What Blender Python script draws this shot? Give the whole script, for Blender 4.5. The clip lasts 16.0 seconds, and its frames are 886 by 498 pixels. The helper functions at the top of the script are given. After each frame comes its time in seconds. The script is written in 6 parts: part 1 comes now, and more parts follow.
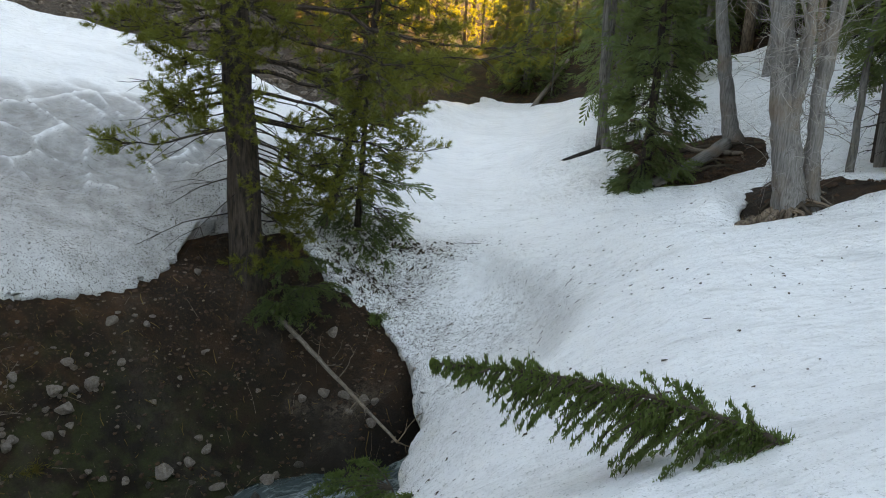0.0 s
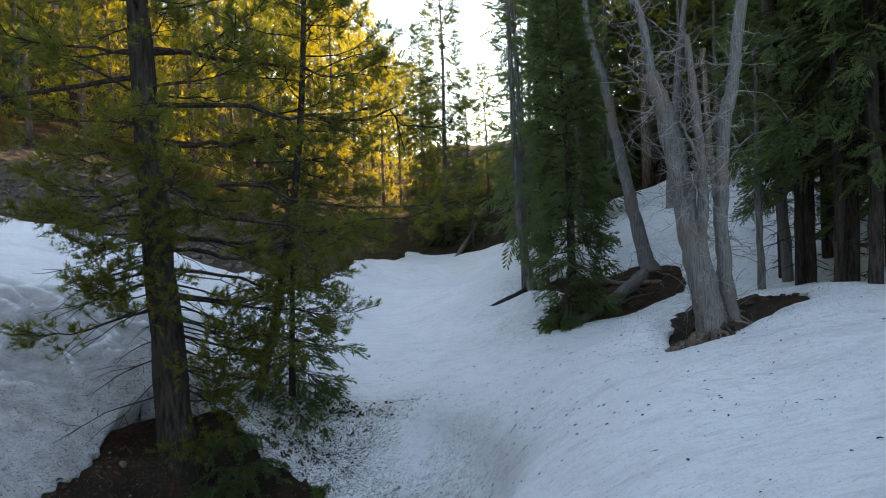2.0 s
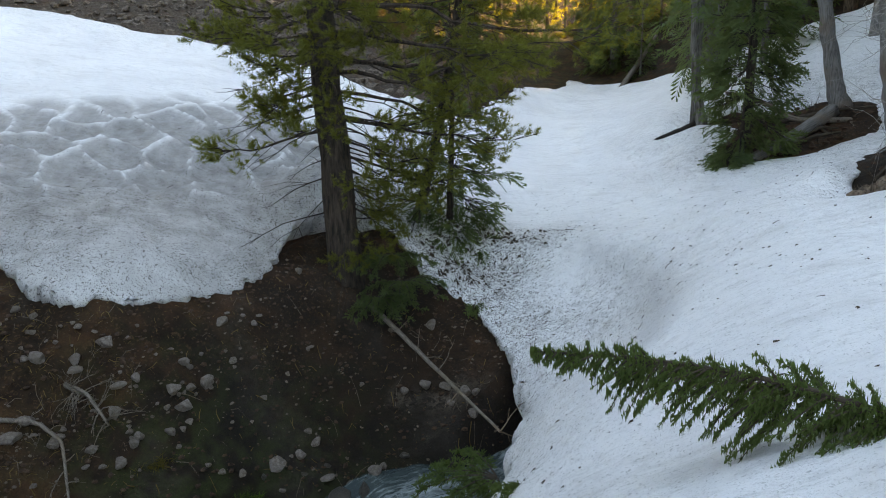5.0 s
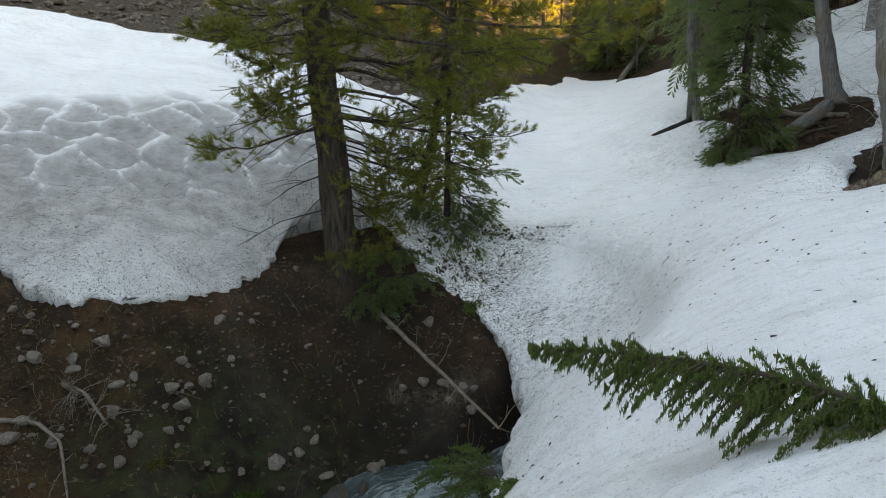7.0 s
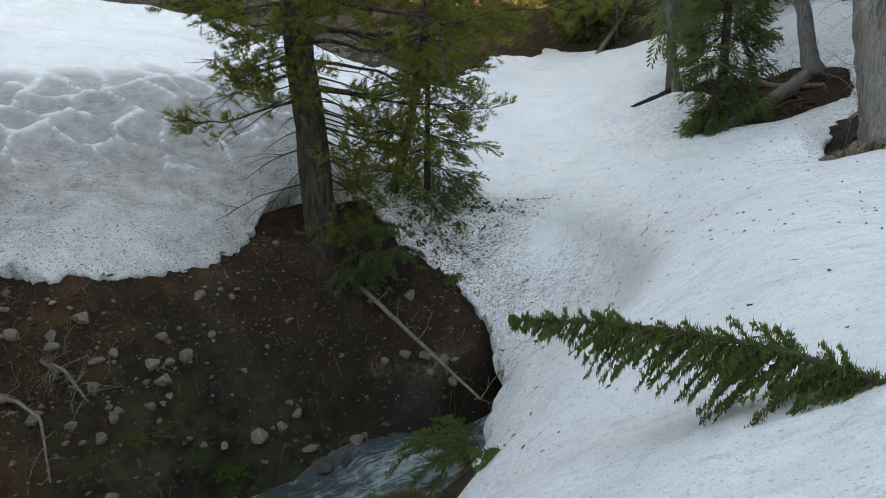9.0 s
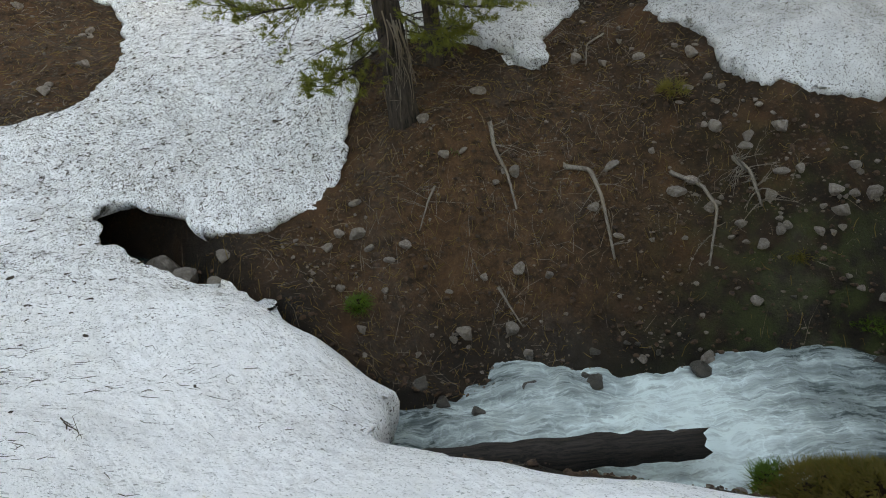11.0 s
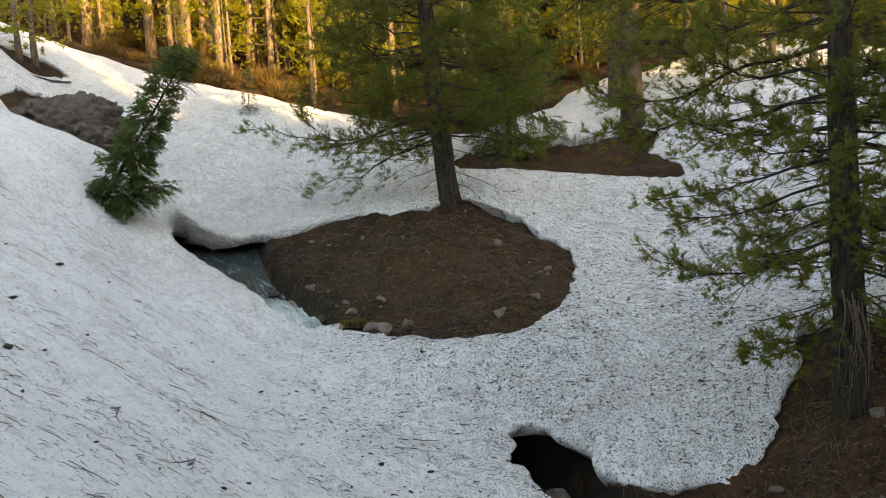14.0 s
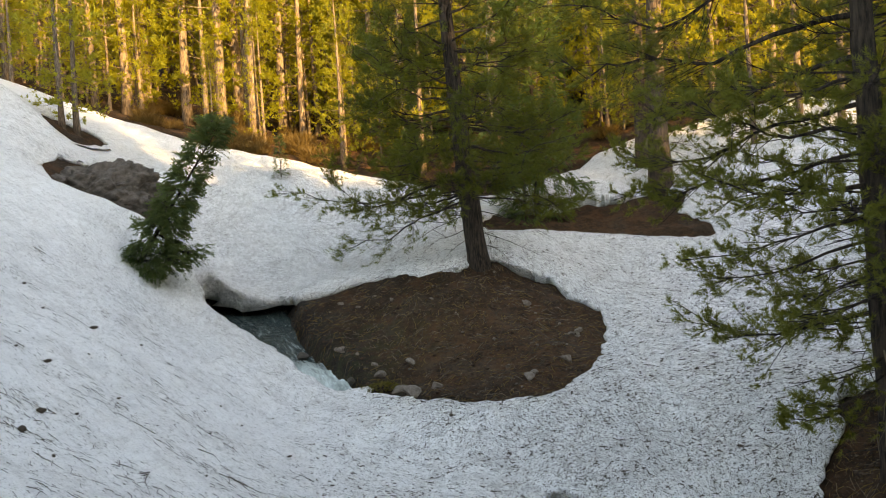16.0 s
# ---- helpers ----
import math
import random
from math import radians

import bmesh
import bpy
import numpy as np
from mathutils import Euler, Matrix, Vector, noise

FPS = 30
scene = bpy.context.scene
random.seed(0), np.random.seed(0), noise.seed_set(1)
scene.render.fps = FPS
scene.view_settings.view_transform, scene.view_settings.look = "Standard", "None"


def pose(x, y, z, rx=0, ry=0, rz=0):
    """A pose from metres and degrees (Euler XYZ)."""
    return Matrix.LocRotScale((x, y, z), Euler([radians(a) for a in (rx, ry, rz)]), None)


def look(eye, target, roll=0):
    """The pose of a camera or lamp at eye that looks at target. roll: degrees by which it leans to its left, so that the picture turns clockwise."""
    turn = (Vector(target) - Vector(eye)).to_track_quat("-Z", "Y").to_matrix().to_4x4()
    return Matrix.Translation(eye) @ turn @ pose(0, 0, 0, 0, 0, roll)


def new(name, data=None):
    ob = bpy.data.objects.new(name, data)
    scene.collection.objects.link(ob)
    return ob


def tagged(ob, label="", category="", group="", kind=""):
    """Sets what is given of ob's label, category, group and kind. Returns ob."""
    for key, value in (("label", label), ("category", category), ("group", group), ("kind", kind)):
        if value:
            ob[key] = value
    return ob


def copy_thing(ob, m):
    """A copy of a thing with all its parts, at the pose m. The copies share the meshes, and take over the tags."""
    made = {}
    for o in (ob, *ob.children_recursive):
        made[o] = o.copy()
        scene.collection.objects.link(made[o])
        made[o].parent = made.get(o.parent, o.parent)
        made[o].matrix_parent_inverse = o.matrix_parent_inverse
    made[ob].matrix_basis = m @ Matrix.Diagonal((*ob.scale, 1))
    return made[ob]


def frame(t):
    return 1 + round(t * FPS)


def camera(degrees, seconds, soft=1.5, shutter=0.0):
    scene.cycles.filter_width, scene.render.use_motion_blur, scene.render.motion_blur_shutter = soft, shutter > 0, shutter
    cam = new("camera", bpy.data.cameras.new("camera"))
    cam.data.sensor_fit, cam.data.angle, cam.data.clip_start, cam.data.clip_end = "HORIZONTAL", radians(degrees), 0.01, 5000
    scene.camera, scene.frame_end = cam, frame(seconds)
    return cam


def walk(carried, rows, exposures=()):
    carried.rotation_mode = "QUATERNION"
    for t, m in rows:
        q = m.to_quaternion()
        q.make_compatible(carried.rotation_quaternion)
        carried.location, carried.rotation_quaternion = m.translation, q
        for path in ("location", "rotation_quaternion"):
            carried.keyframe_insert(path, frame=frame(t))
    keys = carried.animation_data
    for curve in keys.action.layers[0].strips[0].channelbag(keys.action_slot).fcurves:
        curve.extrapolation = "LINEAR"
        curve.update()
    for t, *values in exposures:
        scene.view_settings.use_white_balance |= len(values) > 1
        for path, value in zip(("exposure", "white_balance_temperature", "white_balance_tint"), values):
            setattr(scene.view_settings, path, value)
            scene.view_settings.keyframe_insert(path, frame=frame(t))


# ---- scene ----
cam = camera(61.5, 16.0, soft=1.0)
TURNS = [  # seconds, place, degrees turned to the left, pitch, lean to the right
    (0, -0.014, -0.004, 5.970, -0.06, -13.92, -2.76),
    (0.5, -0.006, -0.001, 5.984, -3.01, -8.15, -0.28),
    (1, -0.002, -0.000, 5.996, -4.57, -3.90, 1.37),
    (1.5, 0.000, -0.000, 6.000, -5.42, -2.18, 2.27),
    (2, 0.000, 0.000, 6.000, -5.23, -2.20, 2.58),
    (2.5, -0.002, -0.000, 5.995, -4.39, -4.12, 2.52),
    (3, -0.005, -0.001, 5.988, -3.39, -6.96, 2.52),
    (3.5, -0.008, -0.001, 5.984, -2.32, -8.18, 2.80),
    (4, -0.014, -0.002, 5.977, 0.04, -10.89, 2.79),
    (4.5, -0.024, -0.003, 5.972, 4.02, -12.82, 2.54),
    (4.7, -0.028, -0.004, 5.970, 5.66, -13.63, 2.20),
    (6.8, -0.039, -0.008, 5.962, 10.01, -17.05, 1.50),
    (7, -0.031, -0.005, 5.967, 7.07, -14.94, 2.19),
    (7.5, -0.019, -0.003, 5.973, 2.28, -12.60, 3.17),
    (8, -0.015, -0.003, 5.974, 0.37, -12.22, 3.78),
    (8.5, -0.017, -0.003, 5.971, 1.23, -13.37, 3.69),
    (9, -0.028, -0.007, 5.962, 5.61, -17.04, 2.31),
    (9.5, -0.055, -0.018, 5.946, 17.44, -23.58, 1.23),
    (10, -0.085, -0.040, 5.932, 33.41, -29.63, 3.14),
    (10.2, -0.097, -0.049, 5.931, 39.63, -29.69, 4.83),
    (12.3, -0.153, -0.127, 5.954, 80.96, -20.20, 3.76),
    (12.5, -0.156, -0.134, 5.961, 83.88, -17.56, 4.39),
    (13, -0.160, -0.142, 5.975, 87.16, -11.85, 4.60),
    (13.5, -0.162, -0.146, 5.984, 88.77, -8.37, 3.65),
    (14, -0.163, -0.149, 5.989, 89.70, -6.46, 3.05),
    (14.5, -0.163, -0.151, 5.992, 90.51, -5.31, 3.24),
    (15, -0.163, -0.150, 5.996, 90.31, -3.81, 3.15),
    (15.5, -0.164, -0.151, 6.000, 90.83, -2.33, 3.44),
    (16, -0.164, -0.154, 6.001, 91.63, -1.66, 3.56),
]
EXPOSURES = [  # seconds, stops, kelvin, tint
    (0.0, 3.38, 12000, 12), (0.5, 3.4, 11900, 12), (1.0, 3.05, 11500, 12), (1.5, 2.85, 10200, 12), (2.0, 2.72, 9000, 11), (2.5, 2.85, 8600, 11), (3.0, 3.05, 8500, 11), (4.0, 3.26, 9300, 12), (4.5, 3.32, 9900, 12), (7.0, 3.33, 12500, 12), (8.0, 3.18, 12000, 12), (8.5, 3.28, 12000, 12), (9.5, 3.36, 12800, 12), (10.0, 3.8, 14000, 13), (12.5, 3.0, 12800, 13), (14.0, 2.95, 12700, 13), (16.0, 2.98, 12300, 13),
]
walk(cam, [(t, pose(x, y, z, 90 + pitch, 0, yaw) @ pose(0, 0, 0, 0, 0, -lean)) for t, x, y, z, yaw, pitch, lean in TURNS], EXPOSURES)

# ---- light: a low evening sun ahead, behind the forest, under a clear sky ----
SUN_AZ, SUN_EL = -47.0, 17.0  # degrees to the left of the first view, degrees up
world = bpy.data.worlds.new("sky")
scene.world = world
world.use_nodes = True
sky = world.node_tree.nodes.new("ShaderNodeTexSky")
sky.sky_type, sky.sun_disc = "NISHITA", False
sky.sun_elevation, sky.sun_rotation = radians(SUN_EL), radians(-SUN_AZ)
sky.altitude, sky.air_density, sky.dust_density = 2200, 1.0, 1.5
backing = world.node_tree.nodes["Background"]
backing.inputs["Strength"].default_value = 0.15
world.node_tree.links.new(sky.outputs["Color"], backing.inputs["Color"])
sun = new("sun", bpy.data.lights.new("sun", "SUN"))
sun.data.energy, sun.data.angle, sun.data.color = 2.7, radians(0.6), (1.0, 0.78, 0.45)
_a, _e = radians(SUN_AZ), radians(SUN_EL)
sun.matrix_world = look((-math.sin(_a) * 100 * math.cos(_e), math.cos(_a) * 100 * math.cos(_e), 100 * math.sin(_e)), (0, 0, 0))


# ---- materials ----
class Nodes:
    """A small wrapper to write node materials in few lines."""

    def __init__(self, name):
        self.mat = bpy.data.materials.new(name)
        self.mat.use_nodes = True
        self.tree = self.mat.node_tree
        self.bsdf = self.tree.nodes["Principled BSDF"]
        self.out = self.tree.nodes["Material Output"]
        self.coord = self.tree.nodes.new("ShaderNodeTexCoord").outputs["Object"]

    def add(self, kind, **inputs):
        n = self.tree.nodes.new(kind)
        for k, v in inputs.items():
            self.put(n, k.replace("_", " "), v)
        return n

    def put(self, n, key, v):
        if isinstance(v, bpy.types.NodeSocket):
            self.tree.links.new(v, n.inputs[key])
        else:
            n.inputs[key].default_value = v

    def noise(self, scale, detail=4.0, rough=0.55, at=None):
        return self.add("ShaderNodeTexNoise", Vector=at or self.coord, Scale=scale, Detail=detail, Roughness=rough).outputs["Fac"]

    def ramp(self, fac, *stops):
        n = self.add("ShaderNodeValToRGB", Fac=fac)
        e = n.color_ramp.elements
        while len(e) < len(stops):
            e.new(0.5)
        for el, (pos, c) in zip(e, stops):
            el.position, el.color = pos, (c, c, c, 1) if isinstance(c, (int, float)) else (*c, 1)
        return n.outputs["Color"]

    def mix(self, fac, a, b, blend="MIX"):
        n = self.tree.nodes.new("ShaderNodeMix")
        n.data_type, n.blend_type = "RGBA", blend
        for i, v in ((0, fac), (6, a), (7, b)):
            if isinstance(v, bpy.types.NodeSocket):
                self.tree.links.new(v, n.inputs[i])
            else:
                n.inputs[i].default_value = v if i == 0 else (*v, 1)
        return n.outputs[2]

    def math(self, op, a, b=0.0):
        n = self.tree.nodes.new("ShaderNodeMath")
        n.operation = op
        for i, v in ((0, a), (1, b)):
            if isinstance(v, bpy.types.NodeSocket):
                self.tree.links.new(v, n.inputs[i])
            else:
                n.inputs[i].default_value = v
        return n.outputs[0]

    def stretch(self, sx, sy, sz):
        return self.add("ShaderNodeMapping", Vector=self.coord, Scale=(sx, sy, sz)).outputs["Vector"]

    def drawn_out(self, angle, along, across):
        """Coordinates stretched along a bearing in plan."""
        turned = self.add("ShaderNodeMapping", Vector=self.coord, Rotation=(0, 0, -angle)).outputs["Vector"]
        return self.add("ShaderNodeMapping", Vector=turned, Scale=(along, across, 1.0)).outputs["Vector"]

    def attr(self, name):
        n = self.tree.nodes.new("ShaderNodeAttribute")
        n.attribute_name = name
        return n.outputs["Fac"]

    def random(self):
        return self.tree.nodes.new("ShaderNodeObjectInfo").outputs["Random"]

    def island(self):
        return self.tree.nodes.new("ShaderNodeNewGeometry").outputs["Random Per Island"]

    def bump(self, height, strength=0.5, distance=0.02, under=None):
        n = self.add("ShaderNodeBump", Height=height, Strength=strength, Distance=distance)
        if under is not None:
            self.tree.links.new(under, n.inputs["Normal"])
        return n.outputs["Normal"]

    def finish(self, colour, rough=0.8, normal=None, **more):
        for k, v in {"Base Color": colour if isinstance(colour, bpy.types.NodeSocket) else (*colour, 1), "Roughness": rough, **more}.items():
            self.put(self.bsdf, k, v)
        if normal is not None:
            self.put(self.bsdf, "Normal", normal)
        return self.mat


def snow_material():
    n = Nodes("old_snow")
    litter, grime_shade = n.attr("litter"), n.attr("grime_shade")
    fine, mid, broad = n.noise(38, 5, 0.65), n.noise(6, 4), n.noise(0.7, 3)
    base = n.mix(n.ramp(broad, (0.35, 0.0), (0.7, 1.0)), (0.94, 0.94, 0.945), (0.87, 0.87, 0.875))
    bands = n.noise(1.0, 5, 0.6, n.stretch(1.1, 2.8, 0.6))
    base = n.mix(n.ramp(bands, (0.52, 0.0), (0.72, 0.45)), base, (0.68, 0.67, 0.655))
    # dirt of the lower face, with its steep-face shade mixed into the grey
    base = n.mix(n.math("MULTIPLY", grime_shade, n.ramp(n.noise(3.0, 5, 0.6), (0.3, 0.6), (0.65, 1.0))), base, (0.29, 0.275, 0.265))
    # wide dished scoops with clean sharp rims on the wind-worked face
    # the grey in them stands for silt and for shade the relief lacks
    silt_shade = n.math("MULTIPLY", n.ramp(n.attr("scoop"), (0.06, 0.0), (0.34, 0.8), (0.8, 1.0)), n.ramp(n.noise(4.0, 5, 0.65), (0.3, 0.75), (0.6, 1.0)))
    base = n.mix(silt_shade, base, (0.30, 0.285, 0.275))
    # small melt hollows: grit stays on the rims between them
    cups = n.add("ShaderNodeTexVoronoi", Vector=n.coord, Scale=8.5)
    cups.feature = "SMOOTH_F1"
    hollow = cups.outputs["Distance"]
    gate = n.math("ADD", n.math("MULTIPLY", litter, 0.17), n.math("MULTIPLY", n.math("SUBTRACT", n.noise(1.7, 4), 0.5), 0.22))
    rims = n.ramp(n.math("ADD", n.math("ADD", hollow, gate), n.math("MULTIPLY", n.math("SUBTRACT", fine, 0.5), 0.5)), (0.56, 0.0), (0.76, 1.0))
    base = n.mix(n.math("MULTIPLY", rims, n.ramp(litter, (0.0, 0.08), (0.45, 0.34))), base, (0.40, 0.385, 0.37))
    held = n.ramp(litter, (0.02, 0.25), (0.30, 1.0))
    # grit, clots and short needles, each sunk into the snow with a hard edge
    for scale, vector, low, lean, share, tone in (
        (44, None, 0.672, 0.34, 0.92, (0.050, 0.042, 0.036)), (22, None, 0.685, 0.34, 0.90, (0.060, 0.050, 0.042)), (75, None, 0.672, 0.30, 0.75, (0.10, 0.085, 0.07)),
        (17, n.stretch(4.0, 1.0, 1.5), 0.680, 0.34, 0.88, (0.075, 0.060, 0.046)), (17, n.stretch(1.0, 4.0, 1.5), 0.680, 0.34, 0.88, (0.075, 0.060, 0.046)),
    ):
        mark = n.ramp(n.math("ADD", n.noise(scale, 2, 0.5, vector), n.math("MULTIPLY", gate, lean)), (low, 0.0), (low + 0.014, 1.0))
        base = n.mix(n.math("MULTIPLY", mark, n.math("MULTIPLY", held, share)), base, tone)
    drift, down = n.attr("drift"), n.drawn_out(1.00, 0.30, 1.7)
    silted = n.math("MULTIPLY", drift, n.ramp(n.noise(1.5, 6, 0.7, down), (0.53, 0.0), (0.64, 0.26)))
    base = n.mix(silted, base, (0.45, 0.435, 0.42))
    threads = n.ramp(n.math("ADD", n.noise(15, 2, 0.5, n.drawn_out(1.00, 0.28, 2.2)), n.math("MULTIPLY", silted, 0.14)), (0.680, 0.0), (0.700, 1.0))
    base = n.mix(n.math("MULTIPLY", threads, n.math("MULTIPLY", drift, 0.8)), base, (0.09, 0.072, 0.055))
    drawn = n.noise(5.0, 6, 0.7, n.stretch(0.7, 2.6, 1.0))
    base = n.mix(n.ramp(drawn, (0.53, 0.0), (0.66, 0.36)), base, (0.54, 0.535, 0.53))
    base = n.mix(n.ramp(n.noise(55, 3, 0.7), (0.55, 0.0), (0.68, 0.22)), base, (0.50, 0.50, 0.505))
    relief = n.math("ADD", n.math("ADD", n.math("MULTIPLY", hollow, 1.0), n.math("MULTIPLY", drawn, 1.2)), n.math("MULTIPLY", fine, 0.8))
    large = n.bump(mid, 0.4, 0.05, n.bump(n.noise(2.0, 3, 0.5), 0.5, 0.22))
    return n.finish(base, 0.6, n.bump(relief, 0.9, 0.045, large), **{"Specular IOR Level": 0.3})


def soil_material():
    n = Nodes("wet_soil_and_gravel")
    stony, mossy, wet = n.attr("stony"), n.attr("mossy"), n.attr("wet")
    broad, mid, fine = n.noise(0.8, 4), n.noise(5, 5, 0.6), n.noise(45, 4, 0.7)
    base = n.mix(n.ramp(broad, (0.35, 0.0), (0.65, 1.0)), (0.018, 0.0095, 0.0055), (0.060, 0.029, 0.015))
    base = n.mix(n.ramp(mid, (0.42, 0.0), (0.68, 1.0)), base, (0.024, 0.014, 0.009))
    base = n.mix(n.ramp(n.noise(17, 4, 0.7), (0.55, 0.0), (0.7, 0.85)), base, (0.19, 0.105, 0.055))
    base = n.mix(n.ramp(n.noise(1.6, 4), (0.5, 0.0), (0.66, 0.7)), base, (0.120, 0.053, 0.024))
    base = n.mix(n.math("MULTIPLY", n.attr("dry"), n.ramp(n.noise(7, 6, 0.7), (0.38, 0.0), (0.62, 0.8))), base, (0.175, 0.086, 0.042))
    # dark damp soil; shade of the gully and the tree pit is painted in too
    base = n.mix(n.math("MULTIPLY", wet, 0.92), base, (0.012, 0.009, 0.007))
    base = n.mix(n.math("MULTIPLY", mossy, n.ramp(n.noise(3.5, 4), (0.42, 0.0), (0.6, 0.8))), base, (0.05, 0.065, 0.018))
    grit = n.mix(n.ramp(n.noise(9, 5, 0.7), (0.4, 0.0), (0.65, 1.0)), (0.065, 0.052, 0.043), (0.17, 0.14, 0.115))
    base = n.mix(n.math("MULTIPLY", stony, n.ramp(mid, (0.3, 0.3), (0.6, 1.0))), base, grit)
    base = n.mix(n.math("MULTIPLY", n.attr("pale"), n.ramp(n.noise(7, 6, 0.8), (0.44, 0.0), (0.52, 1.0))), base, (0.26, 0.205, 0.16))
    base = n.mix(n.ramp(fine, (0.40, 0.45), (0.65, 0.0)), base, (0.022, 0.015, 0.010))
    return n.finish(base, n.ramp(wet, (0.0, 0.95), (1.0, 0.55)), n.bump(n.math("ADD", fine, n.math("MULTIPLY", mid, 2.0)), 0.9, 0.05), **{"Specular IOR Level": 0.2})


def rock_material(name, dark, light, scale=6.0, wet=0.85):
    n = Nodes(name)
    base = n.mix(n.ramp(n.noise(scale, 6, 0.65), (0.35, 0.0), (0.65, 1.0)), dark, light)
    base = n.mix(n.ramp(n.noise(scale * 9, 4, 0.7), (0.5, 0.0), (0.75, 0.7)), base, tuple(c * 0.5 for c in dark))
    base = n.mix(n.math("MULTIPLY", n.random(), 0.5), base, tuple(c * 0.55 for c in light))
    return n.finish(base, wet, n.bump(n.noise(scale * 4, 6, 0.7), 0.9, 0.04))


def bark_material(name, dark, light, grey=0.0):
    n = Nodes(name)
    along = n.stretch(9, 9, 1.4)
    ridges = n.noise(2.2, 5, 0.65, along)
    base = n.mix(n.ramp(ridges, (0.38, 0.0), (0.62, 1.0)), dark, light)
    base = n.mix(n.ramp(n.noise(1.3, 3), (0.5, 0.0), (0.75, 0.5)), base, tuple(0.7 * c + grey for c in light))
    return n.finish(base, 0.92, n.bump(ridges, 0.9, 0.04), **{"Specular IOR Level": 0.2})


def weathered_material(name, dark, light, patch=(0.26, 0.17, 0.10)):
    n = Nodes(name)
    grain = n.noise(3.0, 6, 0.7, n.stretch(14, 14, 0.8))
    base = n.mix(n.ramp(grain, (0.36, 0.0), (0.64, 1.0)), dark, light)
    base = n.mix(n.ramp(n.noise(1.1, 4), (0.48, 0.0), (0.7, 0.75)), base, patch)
    return n.finish(base, 0.85, n.bump(grain, 0.7, 0.02), **{"Specular IOR Level": 0.25})


def needle_material(name, dark, light, glow):
    n = Nodes(name)
    base = n.mix(n.island(), dark, light)
    base = n.mix(n.ramp(n.noise(1.2, 3), (0.4, 0.0), (0.7, 0.6)), base, tuple(0.75 * a + 0.25 * b for a, b in zip(light, glow)))
    n.finish(base, 0.6, **{"Specular IOR Level": 0.25})
    through_it = n.add("ShaderNodeBsdfTranslucent", Color=n.mix(0.75, base, glow))
    both = n.tree.nodes.new("ShaderNodeMixShader")
    both.inputs[0].default_value = 0.55
    n.tree.links.new(n.bsdf.outputs[0], both.inputs[1])
    n.tree.links.new(through_it.outputs[0], both.inputs[2])
    n.tree.links.new(both.outputs[0], n.out.inputs["Surface"])
    return n.mat


def water_material():
    n = Nodes("rushing_water")
    flow = n.add("ShaderNodeCombineXYZ", X=n.math("MULTIPLY", n.attr("run"), 0.75), Y=n.math("MULTIPLY", n.attr("across"), 3.9)).outputs[0]
    warp = n.add("ShaderNodeTexNoise", Vector=n.coord, Scale=1.6, Detail=3.0).outputs["Color"]
    flow = n.add("ShaderNodeMixRGB", Fac=0.22, Color1=flow, Color2=warp).outputs[0]
    streaks, lumps, fine = n.noise(1.9, 7, 0.7, flow), n.noise(1.1, 5, 0.6), n.noise(6.0, 6, 0.75, flow)
    white = n.math("ADD", n.math("MULTIPLY", n.attr("foam"), 0.62), n.math("MULTIPLY", streaks, 0.62))
    white = n.math("ADD", white, n.math("MULTIPLY", n.math("SUBTRACT", fine, 0.5), 0.55))
    white = n.math("ADD", white, n.math("MULTIPLY", n.math("SUBTRACT", lumps, 0.5), 0.45))
    vein = n.math("ABSOLUTE", n.math("SUBTRACT", n.noise(1.5, 5, 0.65, flow), 0.5))
    crest = n.math("ABSOLUTE", n.math("SUBTRACT", n.noise(2.3, 4, 0.6), 0.5))
    lines = n.math("ADD", n.ramp(vein, (0.0, 1.0), (0.05, 0.0)), n.ramp(crest, (0.0, 0.7), (0.035, 0.0)))
    white = n.math("ADD", white, n.math("MULTIPLY", lines, 0.12))
    foam = n.ramp(white, (0.46, 0.0), (0.66, 0.30), (0.98, 1.0))
    base = n.mix(foam, (0.040, 0.060, 0.060), (0.66, 0.77, 0.76))
    rough = n.ramp(foam, (0.0, 0.12), (0.6, 0.7))
    return n.finish(base, rough, n.bump(n.math("ADD", fine, streaks), 0.8, 0.06), **{"IOR": 1.33})


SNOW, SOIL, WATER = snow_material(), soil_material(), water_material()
STONE = rock_material("pale_granite", (0.125, 0.093, 0.075), (0.34, 0.28, 0.235), 7)
GRIT = rock_material("brown_grit", (0.050, 0.035, 0.026), (0.24, 0.185, 0.145), 9)
CLOD = rock_material("earth_clod", (0.020, 0.010, 0.006), (0.125, 0.066, 0.038), 14, 0.95)
WET_STONE = rock_material("dark_wet_stone", (0.03, 0.025, 0.02), (0.10, 0.085, 0.07), 4, 0.45)
BOULDER = rock_material("brown_boulder", (0.040, 0.032, 0.027), (0.165, 0.135, 0.115), 9)
PINE_BARK = bark_material("pine_bark", (0.016, 0.012, 0.010), (0.070, 0.052, 0.041))
RED_BARK = bark_material("red_bark", (0.070, 0.050, 0.038), (0.25, 0.185, 0.14))
OLD_BARK = bark_material("old_pine_bark", (0.040, 0.029, 0.022), (0.155, 0.108, 0.080))
GREY_BARK = bark_material("grey_bark", (0.07, 0.062, 0.055), (0.20, 0.185, 0.17))
SILVER = weathered_material("silver_deadwood", (0.085, 0.078, 0.073), (0.23, 0.215, 0.205), (0.19, 0.125, 0.08))
PALE_TWIG = weathered_material("pale_dead_twig", (0.20, 0.185, 0.17), (0.40, 0.375, 0.35), (0.28, 0.24, 0.20))
